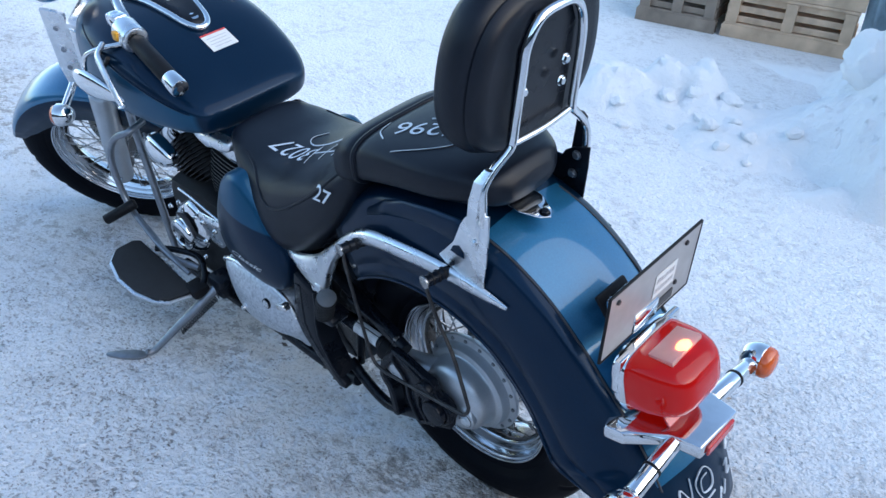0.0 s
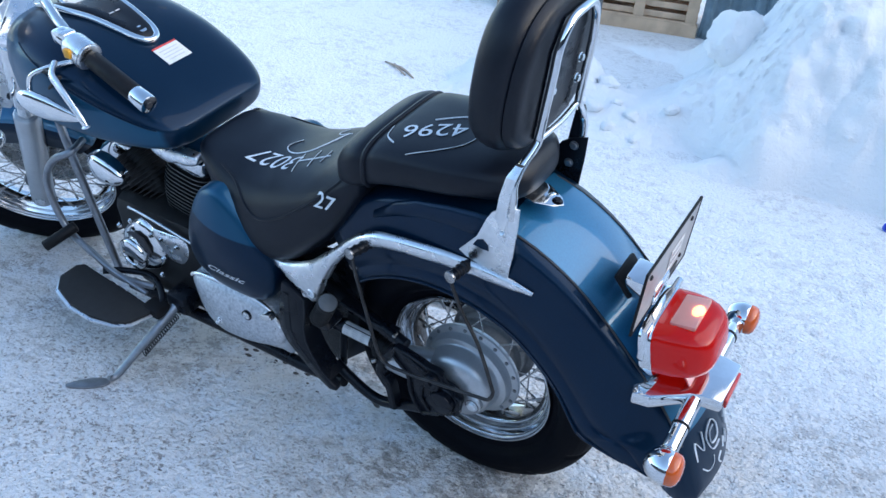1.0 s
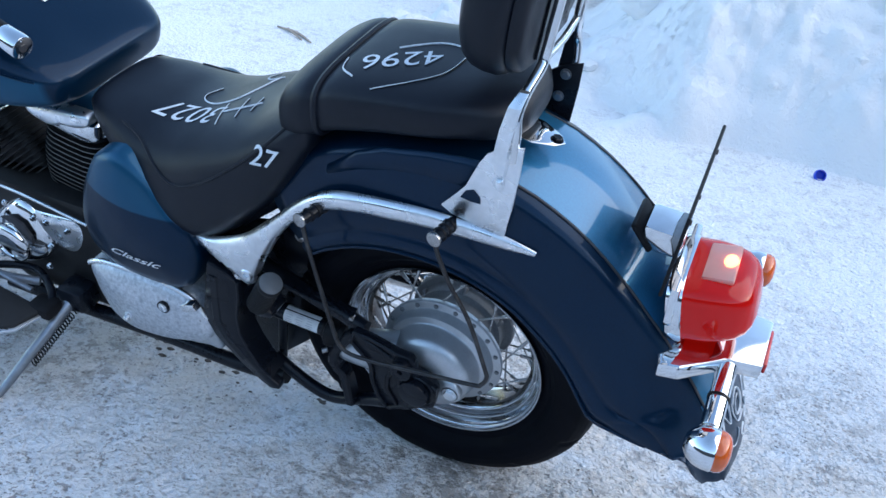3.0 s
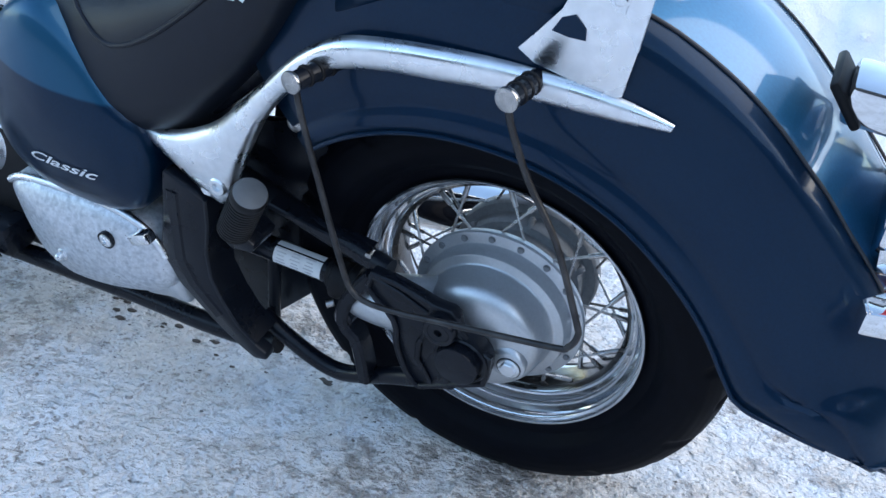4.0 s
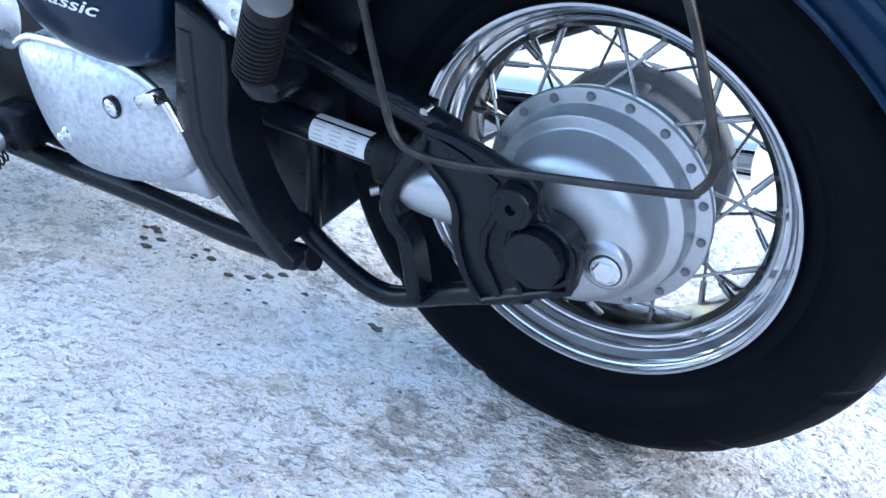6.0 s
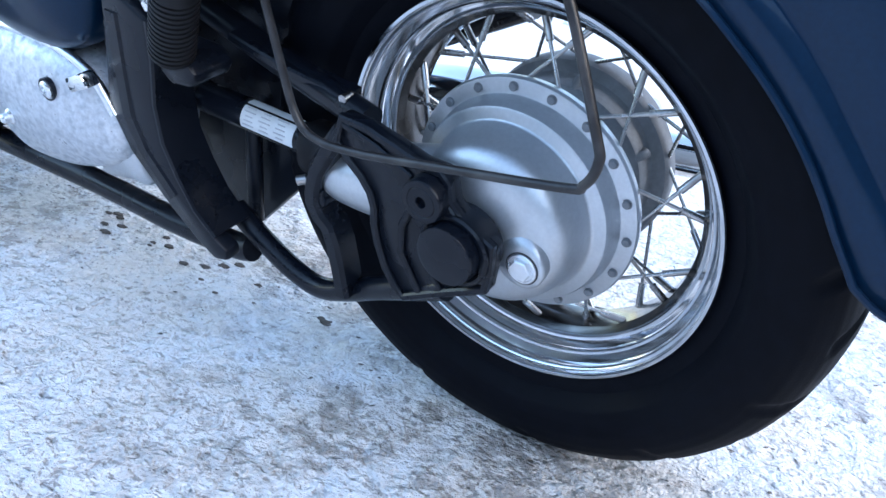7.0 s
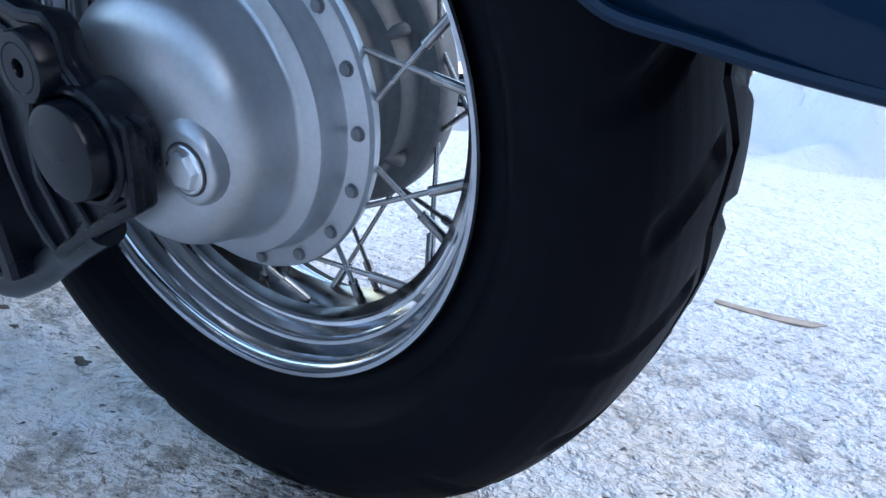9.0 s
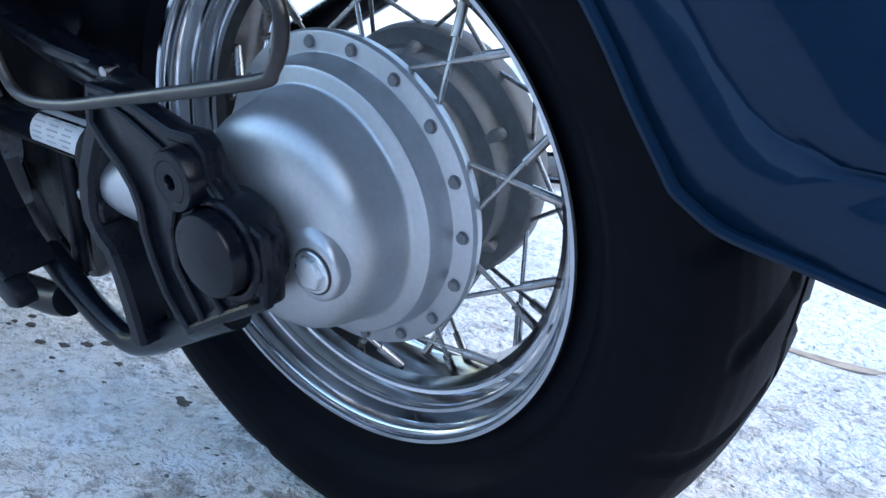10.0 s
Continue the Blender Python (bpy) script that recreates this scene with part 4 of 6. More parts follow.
for s in (-1, 1):
    yb = -0.150 if s < 0 else 0.114
    plate = [(0.156, 0.898), (0.153, 0.850), (0.146, 0.790), (0.138, 0.740), (0.130, 0.737), (0.090, 0.744), (0.052, 0.753), (0.035, 0.764), (0.052, 0.784), (0.073, 0.810), (0.092, 0.856), (0.103, 0.874), (0.120, 0.886)]
    ob = part("side_bracket", prism(plate, yb, yb + s * 0.004, 0.0012), DULL if s < 0 else BLACK, bike, "polished bracket plate" if s < 0 else "dark bracket plate", smooth=30)
    for x, z in ((0.130, 0.876), (0.124, 0.831)):
        bolt((x, yb + s * 0.005, z), 0.0065, 0.005, ob, direction=(0, s, 0), material=DULL if s < 0 else STEEL)
    if s > 0:
        for x, z in ((0.130, 0.874), (0.122, 0.833)):
            bolt((x, yb - 0.001, z), 0.0075, 0.006, ob, direction=(0, -1, 0), material=STANDSTEEL)
    if s < 0:
        part("opening", prism([(0.066, 0.789), (0.074, 0.803), (0.086, 0.808), (0.097, 0.797), (0.098, 0.786), (0.082, 0.786)], yb - 0.0052, yb - 0.0042, 0.0), NAVY, ob)
        part("fold", tube([(0.127, yb - 0.004, 0.818), (0.134, yb - 0.004, 0.870), (0.141, yb - 0.003, 0.905)], 0.0026, 8, 3), DULL, ob)
    bm = bmesh.new()
    bar_at = [(0.122, 0.868, 0.020, 0.0), (0.130, 0.920, 0.020, 0.0), (0.137, 0.955, 0.018, 0.006), (0.143, 0.972, 0.013, 0.022)]
    loft(bm, [[Vector((x + dx, yb - s * dy + s * w, z)) for dx, w in ((-0.5 * wd, 0.004), (0.5 * wd, 0.004), (0.5 * wd, 0.0105), (0.3 * wd, 0.012), (-0.3 * wd, 0.012), (-0.5 * wd, 0.0105))] for x, z, wd, dy in bar_at])
    part("bracket_post", bm, DULL if s < 0 else BLACK, ob, smooth=25)
bm = prism([(0.125, -0.032), (0.158, -0.016), (0.170, 0.0), (0.158, 0.016), (0.125, 0.032), (0.10, 0.032), (0.10, -0.032)], 0.0, 0.003, 0.001, axis="z")
tab = part("seat_tab", moved(bm, pose(0.012, -0.022, 0.868, 0, 12, 0)), CHROME, bike, "chrome seat fixing tab")
bolt((0.164, -0.022, 0.8365), 0.0085, 0.008, tab, direction=(0.2, 0, 1), material=BLACK)

# added black panel hides the bright snow behind the gap under the seat
part("seat_gap_panel", prism([(-0.57, 0.620), (-0.47, 0.560), (-0.36, 0.565), (-0.27, 0.640), (-0.20, 0.715), (-0.165, 0.765), (-0.25, 0.755), (-0.35, 0.690), (-0.45, 0.655), (-0.55, 0.650)], -0.128, 0.110, 0.006), BLACK, bike, "black panel added to fill the dark gap under the seat", smooth=35)
# lower body between the seat and the chrome rail
for s in (-1, 1):
    bm = bmesh.new()
    top = [(-0.168, 0.765), (-0.115, 0.806), (-0.068, 0.826), (0.006, 0.840), (0.062, 0.846), (0.10, 0.847)]
    low = [(-0.168, 0.735), (-0.108, 0.749), (-0.052, 0.759), (0.009, 0.761), (0.060, 0.760), (0.10, 0.758)]
    rings = []
    for (xa, za), (xb, zb) in zip(top, low):
        rings.append([Vector((xa + (xb - xa) * k / 6, s * (0.126 + 0.016 * math.sin(math.pi * (0.25 + 0.75 * k / 6))), za + (zb - za) * k / 6)) for k in range(7)])
    loft(bm, rings, closed=False, caps=False)
    ob = part("seat_rail_cover", bm, NAVY, bike, smooth=60)
    mod = ob.modifiers.new("thickness", "SOLIDIFY")
    mod.thickness = 0.003


# chrome rail along the fender strut
def strut_rail(s):
    up = [(-0.492, 0.547), (-0.424, 0.543), (-0.345, 0.575), (-0.290, 0.622), (-0.240, 0.670), (-0.195, 0.712), (-0.148, 0.737), (-0.090, 0.746), (-0.034, 0.749), (0.028, 0.749), (0.102, 0.743), (0.150, 0.735), (0.189, 0.724)]
    low = [(-0.488, 0.542), (-0.415, 0.504), (-0.342, 0.459), (-0.302, 0.524), (-0.262, 0.600), (-0.222, 0.652), (-0.172, 0.693), (-0.110, 0.709), (-0.050, 0.713), (0.020, 0.716), (0.095, 0.714), (0.145, 0.714), (0.186, 0.716)]
    rings = []
    up, low = spline([(x, 0, z) for x, z in up], 3), spline([(x, 0, z) for x, z in low], 3)
    for i, (a, b) in enumerate(zip(up, low)):
        u = i / (len(up) - 1)
        yb = 0.150 + 0.012 * math.sin(math.pi * min(1, u * 1.2))
        deep = min(0.016, 0.35 * (a - b).length)
        rings.append([Vector((a.x + (b.x - a.x) * w, s * (yb + d * deep), a.z + (b.z - a.z) * w)) for w, d in ((0, 0), (0.05, 0.55), (0.18, 0.9), (0.4, 1.0), (0.65, 0.95), (0.88, 0.7), (1.0, 0.3), (1.0, -0.2), (0.5, -0.2))])
    bm = bmesh.new()
    loft(bm, rings)
    ob = part("strut_rail", bm, DULL if s < 0 else CHROME, bike, "chrome strut cover along the fender", smooth=50)
    bolt((-0.360, s * 0.162, 0.478), 0.009, 0.006, ob, direction=(0, s, 0))
    part("strip", tube([(-0.165, s * 0.128, 0.732), (-0.06, s * 0.135, 0.760), (0.06, s * 0.138, 0.756)], 0.006, 8, 4, flat=0.6), CHROME, ob)
    return ob


rail = strut_rail(-1)
tree_bm = bmesh.new()
tree_bm.from_mesh(rail.data)
found = BVHTree.FromBMesh(tree_bm).ray_cast(Vector((-0.335, -0.5, 0.495)), Vector((0, 1, 0)))[0]
tree_bm.free()
if found:
    part("strut_bolt", lathe([(0.0125, 0.006), (0.0125, -0.002), (0.0105, -0.004), (0.0060, -0.004), (0.0055, 0.0), (0.0, 0.0)], found, "y", 24), DULL, rail, "dull socket bolt")
strut_rail(1)

# bag support: two studs and a thin bent bar
for x, z, dx, dz in ((-0.183, 0.696, 0.023, 0.006), (0.049, 0.740, 0.008, -0.003)):
    stud = part("stud", rod((x + dx, -0.148, z + dz), (x + 0.001, -0.204, z), 0.0105, 16), BLACK, bike, "black stud with a bright end cap")
    for k in range(3):
        q = Vector((x + dx, -0.148, z + dz)).lerp(Vector((x, -0.206, z)), 0.25 + 0.22 * k)
        part("groove_ring", rod(q, q + Vector((-0.001, -0.004, 0)), 0.0122, 16, bevel=0.001), RUBBER, stud)
    part("stud_cap", rod((x, -0.203, z), (x - 0.001, -0.209, z), 0.0125, 20, bevel=0.002), STEEL, stud)
part("bag_support", tube([(-0.183, -0.200, 0.690), (-0.177, -0.203, 0.655), (-0.158, -0.206, 0.570), (-0.140, -0.208, 0.490), (-0.126, -0.210, 0.446), (-0.104, -0.211, 0.432), (-0.060, -0.211, 0.434), (0.0, -0.213, 0.446), (0.124, -0.219, 0.473), (0.142, -0.219, 0.481), (0.150, -0.218, 0.500), (0.145, -0.217, 0.520), (0.112, -0.210, 0.602), (0.076, -0.205, 0.660), (0.054, -0.204, 0.712), (0.049, -0.204, 0.736)], 0.0037, 10, 5), WORN, bike, "thin bent worn steel bag support bar")


# ---- tail: plate, lamp, indicators ----
tail = part("plate_holder", box((0.351, -0.026, 0.733), (0.062, 0.070, 0.042), 0.007, Matrix.Rotation(radians(4), 3, "Y")), CHROME, bike, "chrome plate holder bracket", smooth=30)
part("holder_pad", moved(prism([(-0.039, -0.026), (-0.039, 0.026), (0.039, 0.026), (0.039, -0.026)], -0.005, 0.005, 0.004, axis="x"), pose(0.321, -0.026, 0.734, 0, -38, 0)), RUBBER, tail)
plate_tilt = pose(0.379, -0.020, 0.781, 0, 5, 0)
plate = part("number_plate", moved(prism([(-0.127, -0.070), (0.127, -0.070), (0.127, 0.070), (-0.127, 0.070)], 0.0, 0.0022, 0.0008, axis="x"), plate_tilt), PLATE, bike, "bare grey plate with a paper sticker", smooth=0)
rim_line = [plate_tilt @ Vector((0.001, y, z)) for y, z in ((-0.127, -0.070), (0.127, -0.070), (0.127, 0.070), (-0.127, 0.070), (-0.127, -0.070))]
part("plate_edge", tube(rim_line, 0.0028, 8, 0), RUBBER, plate)
part("sticker", moved(box((0.0032, 0.035, 0.004), (0.001, 0.062, 0.050), 0), plate_tilt), LABEL, plate)
bm = bmesh.new()
random.seed(3)
for row in range(2):
    y = 0.009
    while y < 0.060:
        w = random.uniform(0.001, 0.003)
        merge(bm, box((0.0039, y, 0.014 - row * 0.020), (0.0003, w, 0.010), 0))
        y += w + random.uniform(0.001, 0.0025)
part("print", moved(bm, plate_tilt), GREYINK, plate, smooth=0)
part("slot", moved(box((0.0030, 0.025, -0.050), (0.002, 0.095, 0.020), 0.002), plate_tilt), INK, plate)
for y, z in ((-0.105, 0.05), (0.085, 0.05), (-0.03, -0.045), (0.075, -0.03)):
    bolt(plate_tilt @ Vector((0.003, y, z)), 0.004, 0.003, plate, direction=(1, 0, 0), material=INK, hexa=False)



def lamp_block(sections, n=40, p=0.5):
    bm = bmesh.new()
    rings = []
    for c, hx, hy in sections:
        ring = []
        for k in range(n):
            a = 2 * math.pi * k / n
            ca, sa = math.cos(a), math.sin(a)
            ring.append(Vector((hx * math.copysign(abs(ca) ** p, ca), hy * math.copysign(abs(sa) ** p, sa), c)))
        rings.append(ring)
    loft(bm, rings)
    return bm


# the lens stands off the fender, its long way pointing back and down
LAMP = pose(0.412, -0.036, 0.650, 0, 80, 0)
lens_bm = lamp_block([(-0.006, 0.055, 0.080), (0.0, 0.056, 0.081), (0.030, 0.055, 0.079), (0.055, 0.052, 0.074), (0.072, 0.047, 0.067), (0.084, 0.040, 0.058), (0.092, 0.030, 0.046), (0.096, 0.018, 0.030)])
lamp = part("tail_lamp", moved(lamp_block([(-0.026, 0.058, 0.084), (-0.008, 0.060, 0.087), (-0.003, 0.058, 0.085)]), LAMP), CHROME, bike, "chrome tail lamp base", smooth=40)
part("lens", moved(lens_bm, LAMP), REDLENS, lamp, "red tail lamp lens, lit", smooth=50)
part("window", moved(box((-0.0535, 0.0, 0.040), (0.010, 0.088, 0.046), 0.003), LAMP), CLEARLENS, lamp, "pale plate lamp window")
bm = bmesh.new()
bmesh.ops.create_uvsphere(bm, u_segments=20, v_segments=12, radius=1)
part("bulb", moved(moved(bm, Matrix.Diagonal((0.0016, 0.016, 0.010, 1.0))), LAMP @ Matrix.Translation((-0.0536, 0.006, 0.051))), BULB, lamp, "glowing bulb behind the window", smooth=60)

house = part("lamp_bracket", prism([(0.395, -0.152), (0.428, -0.146), (0.487, -0.098), (0.540, -0.090), (0.543, 0.018), (0.487, 0.028), (0.428, 0.080), (0.395, 0.086), (0.380, 0.03), (0.380, -0.10)], 0.555, 0.584, 0.005, axis="z"), CHROME, bike, "chrome indicator bracket under the lamp", smooth=30)
part("reflector", moved(prism([(-0.052, -0.016), (0.052, -0.016), (0.060, 0.016), (-0.060, 0.016)], 0.0, 0.005, 0.002, axis="x"), pose(0.470, -0.036, 0.600, 0, -20, 0)), REFLECT, house, "red reflector under the lamp", smooth=20)
part("lower_reflector", box((0.5435, -0.035, 0.566), (0.006, 0.082, 0.020), 0.003), REFLECT, house, smooth=20)
part("lamp_skirt", moved(prism([(-0.050, 0.588), (0.050, 0.588), (0.092, 0.640), (0.088, 0.705), (-0.088, 0.705), (-0.092, 0.640)], 0.384, 0.398, 0.005, axis="x"), pose(0, -0.033, 0)), CHROME, house, smooth=30)

for s in (-1, 1):
    stalk = part("indicator", rod((0.492, s * 0.050 - 0.025, 0.568), (0.492, s * 0.185 - 0.025, 0.548), 0.0155, 24, bevel=0.002), CHROME, bike, "chrome indicator on a short stalk with an amber lens")
    part("collar", rod((0.492, s * 0.128 - 0.025, 0.5565), (0.492, s * 0.133 - 0.025, 0.5557), 0.0166, 24), RUBBER, stalk)
    c = Vector((0.497, s * 0.215 - 0.025, 0.543))
    part("shell", lathe([(0.0, -0.036), (0.012, -0.034), (0.022, -0.027), (0.029, -0.016), (0.032, -0.004), (0.032, 0.008), (0.031, 0.010)], c, "x", 36), CHROME, stalk)
    part("lens", lathe([(0.0305, 0.008), (0.0305, 0.016), (0.028, 0.023), (0.022, 0.028), (0.012, 0.031), (0.0, 0.032)], c, "x", 36), AMBER, stalk, "amber indicator lens")

# pen marks on the tail of the fender
for pts in ([(0.0, -0.085, 0.40), (0.0, -0.080, 0.44), (0.0, -0.060, 0.41), (0.0, -0.055, 0.45)], [(0.0, -0.075, 0.375), (0.0, -0.055, 0.355), (0.0, -0.035, 0.36), (0.0, -0.03, 0.375)],
            [(0.0, -0.012, 0.435), (0.0, -0.03, 0.43), (0.0, -0.03, 0.405), (0.0, -0.005, 0.405), (0.0, 0.0, 0.43), (0.0, -0.018, 0.45), (0.0, -0.045, 0.43), (0.0, -0.03, 0.39), (0.0, 0.0, 0.39)],
            [(0.0, -0.005, 0.335), (0.0, -0.015, 0.35), (0.0, 0.0, 0.36)], [(0.0, 0.012, 0.36), (0.0, 0.02, 0.38), (0.0, 0.025, 0.36), (0.0, 0.035, 0.385)], [(0.0, 0.04, 0.41), (0.0, 0.055, 0.415), (0.0, 0.045, 0.39), (0.0, 0.06, 0.395)],
            [(0.0, 0.06, 0.43), (0.0, 0.07, 0.445), (0.0, 0.08, 0.43), (0.0, 0.065, 0.425), (0.0, 0.075, 0.46)]):
    line = []
    for q in spline(pts, 5):
        line.append(Vector((lerp_list(math.degrees(math.atan2(q.z - AX.z, 0.55)), CROWN) * math.cos(math.atan2(q.z - AX.z, 0.55)) + 0.001 - 0.004 * (abs(q.y) / 0.05) ** 2, q.y, q.z)))
    part("pen_mark", tube(line, 0.0022, 6, 0, flat=0.5), PAINTPEN, fender)

# ---- swing arm, pivot plates and the black running gear on the left ----
ARM = [(-0.131, 0.424), (-0.101, 0.422), (-0.068, 0.414), (-0.042, 0.406), (-0.018, 0.405), (-0.010, 0.397), (-0.007, 0.377), (0.009, 0.360), (0.037, 0.346), (0.035, 0.322), (0.031, 0.296), (-0.014, 0.271), (-0.064, 0.243), (-0.075, 0.252), (-0.087, 0.270), (-0.096, 0.296), (-0.100, 0.316), (-0.100, 0.338), (-0.104, 0.354), (-0.113, 0.368), (-0.128, 0.382), (-0.140, 0.398)]
arm = part("arm_plate", prism(ARM, -0.1510, -0.1370, 0.003), BLACK, bike, "black cast arm plate at the rear axle", smooth=35)
part("outer_rim", rib(inset(ARM, 0.004), 0.0085, -0.1560, -0.149, 0.002, True), BLACK, arm, smooth=35)
part("upper_web", rib([(-0.128, 0.415), (-0.090, 0.404), (-0.052, 0.386)], 0.007, -0.1550, -0.149), BLACK, arm, smooth=35)
part("nose_web", rib([(-0.024, 0.384), (-0.004, 0.364), (0.018, 0.350), (0.028, 0.338), (0.026, 0.306)], 0.008, -0.1575, -0.149), BLACK, arm, smooth=35)
part("body_web", rib([(-0.050, 0.360), (-0.064, 0.330), (-0.066, 0.300), (-0.046, 0.262)], 0.0075, -0.1552, -0.149), BLACK, arm, smooth=35)
part("foot_web", rib([(-0.038, 0.318), (-0.030, 0.290), (-0.020, 0.276)], 0.006, -0.1552, -0.149), BLACK, arm, smooth=35)
part("pivot_ring", lathe([(0.0215, 0.020), (0.0215, -0.003), (0.0200, -0.005), (0.0150, -0.0052), (0.0144, -0.0046), (0.0138, -0.0052), (0.0056, -0.0050), (0.0048, -0.003), (0.0048, 0.000), (0.0, 0.000)], (-0.030, -0.1640, 0.3765), "y", 36), BLACK, arm)
part("cap_collar", lathe([(0.0365, 0.020), (0.0365, -0.006), (0.0345, -0.008), (0.0320, -0.008), (0.0310, -0.006), (0.0310, 0.010)], (-0.003, -0.152, 0.331), "y", 40), BLACK, arm)
part("axle_cap", lathe([(0.0295, 0.020), (0.0295, -0.020), (0.0285, -0.0225), (0.0250, -0.0235), (0.0, -0.0245)], (-0.004, -0.149, 0.331), "y", 44), BLACK, arm, "round black axle cap")
part("clamp", lathe([(0.0, -0.024), (0.024, -0.024), (0.029, -0.020), (0.029, -0.010), (0.026, -0.006), (0.026, 0.004), (0.030, 0.008), (0.030, 0.018), (0.0, 0.020)], (-0.192, -0.104, 0.343), "x", 24), RUBBER, arm)
part("clamp_bolt", rod((-0.206, -0.128, 0.318), (-0.214, -0.134, 0.316), 0.0055, 10), STEEL, arm)
part("front_bar", rib([(-0.136, 0.404), (-0.158, 0.374), (-0.176, 0.346), (-0.184, 0.322), (-0.186, 0.306), (-0.178, 0.290), (-0.168, 0.282), (-0.162, 0.262), (-0.158, 0.236), (-0.154, 0.200)], 0.019, -0.1480, -0.120, 0.004), BLACK, arm, smooth=35)
part("bar_lug", rod((-0.184, -0.143, 0.310), (-0.184, -0.112, 0.310), 0.0145, 18, bevel=0.003), BLACK, arm)
part("swing_arm", tube([(-0.42, -0.080, 0.462), (-0.330, -0.090, 0.440), (-0.240, -0.104, 0.424), (-0.165, -0.116, 0.414), (-0.12, -0.124, 0.408)], 0.0150, 14, 4), BLACK, bike, "black tubular swing arm", smooth=60)
part("arm_strap", rib([(-0.300, 0.446), (-0.230, 0.430), (-0.150, 0.420)], 0.010, -0.124, -0.100, 0.002), BLACK, bike, "flat black strap on the swing arm", smooth=35)
part("strap_pin", rod((-0.148, -0.130, 0.424), (-0.148, -0.118, 0.424), 0.0045, 10), STEEL, bike)
part("lower_arm_tube", tube([(-0.345, -0.112, 0.222), (-0.300, -0.115, 0.196), (-0.250, -0.118, 0.175), (-0.208, -0.120, 0.171), (-0.163, -0.123, 0.190), (-0.120, -0.127, 0.215), (-0.060, -0.138, 0.250), (-0.020, -0.143, 0.272)], 0.0130, 14, 5), BLACK, bike, "bent black lower arm tube", smooth=60)
damper = part("damper", rod((-0.385, -0.098, 0.349), (-0.185, -0.100, 0.343), 0.0175, 24, bevel=0.003), BLACK, bike, "black damper body with a white label")
d0, d1 = Vector((-0.309, -0.0987, 0.3467)), Vector((-0.233, -0.0995, 0.3444))
turn = (d1 - d0).to_track_quat("Z", "Y").to_matrix()
bm = bmesh.new()
ring_a = []
for zz in (0.0, (d1 - d0).length):
    ring_a.append([d0 + turn @ Vector((0.0182 * math.cos(a), 0.0182 * math.sin(a), zz)) for a in (2 * math.pi * k / 24 for k in range(24))])
keep = [i for i, v in enumerate(ring_a[0]) if (v - d0).y < 0.006 and (v - d0).z > -0.008]
order = sorted(keep, key=lambda i: (ring_a[0][i] - d0).z)
loft(bm, [[r[i] for i in order] for r in ring_a], closed=False, caps=False)
part("label", bm, LABEL, damper, "white paper label with small print", smooth=60)
bm = bmesh.new()
for row in range(5):
    for col in range(3):
        i = order[min(len(order) - 1, 1 + row)]
        v = ring_a[0][i] - d0
        q = d0 + v * 1.02 + (d1 - d0) * (0.16 + 0.30 * col)
        merge(bm, box(q, (0.016 - 0.003 * ((row + col) % 3), 0.0008, 0.0012), 0, Matrix.Rotation(radians(1.8), 3, "Y")))
part("print", bm, GREYINK, damper, smooth=0)
part("damper_rod", rod((-0.226, -0.0995, 0.3442), (-0.205, -0.100, 0.3435), 0.0215, 20, bevel=0.004), RUBBER, damper)

PIVOT = [(-0.424, 0.492), (-0.364, 0.462), (-0.368, 0.420), (-0.379, 0.367), (-0.379, 0.322), (-0.365, 0.284), (-0.345, 0.247), (-0.318, 0.222), (-0.300, 0.212), (-0.300, 0.198), (-0.322, 0.192), (-0.345, 0.206), (-0.392, 0.246), (-0.437, 0.294), (-0.456, 0.338), (-0.454, 0.362), (-0.441, 0.415)]
pivot = part("pivot_plate", prism(PIVOT, -0.172, -0.150, 0.004), BLACK, bike, "black pivot plate", smooth=30)
part("folded_edge", rib(PIVOT[1:8], 0.007, -0.171, -0.118, 0.002), BLACK, pivot, smooth=35)
part("pressed_rib", rib([(-0.414, 0.462), (-0.420, 0.400), (-0.424, 0.345), (-0.410, 0.304), (-0.372, 0.258)], 0.020, -0.1745, -0.170, 0.003), BLACK, pivot, smooth=35)
part("frame_rail", tube([(-1.05, -0.135, 0.175), (-0.85, -0.130, 0.170), (-0.60, -0.125, 0.172), (-0.45, -0.125, 0.170), (-0.350, -0.120, 0.172), (-0.318, -0.118, 0.178)], 0.0165, 14, 4), BLACK, bike, "black lower frame rail", smooth=60)
part("frame_rail", tube([(-1.05, 0.135, 0.150), (-0.85, 0.135, 0.140), (-0.60, 0.135, 0.150), (-0.45, 0.125, 0.150), (-0.325, 0.110, 0.155)], 0.019, 14, 4), BLACK, bike, "black lower frame rail", smooth=60)
part("frame_gusset", prism([(-0.46, 0.50), (-0.20, 0.56), (-0.205, 0.48), (-0.26, 0.40), (-0.296, 0.31), (-0.297, 0.234), (-0.372, 0.158), (-0.392, 0.152), (-0.425, 0.19), (-0.445, 0.205), (-0.47, 0.26)], -0.055, -0.040, 0.004), BLACK, bike, "black inner frame plate", smooth=35)
part("frame_web", prism([(-0.46, 0.50), (-0.470, 0.262), (-0.442, 0.212), (-0.436, 0.188), (-0.412, 0.176), (-0.400, 0.150), (-0.44, 0.145), (-0.54, 0.20), (-0.56, 0.32), (-0.54, 0.50)], -0.056, -0.041, 0.003), BLACK, bike, "black inner frame web", smooth=35)
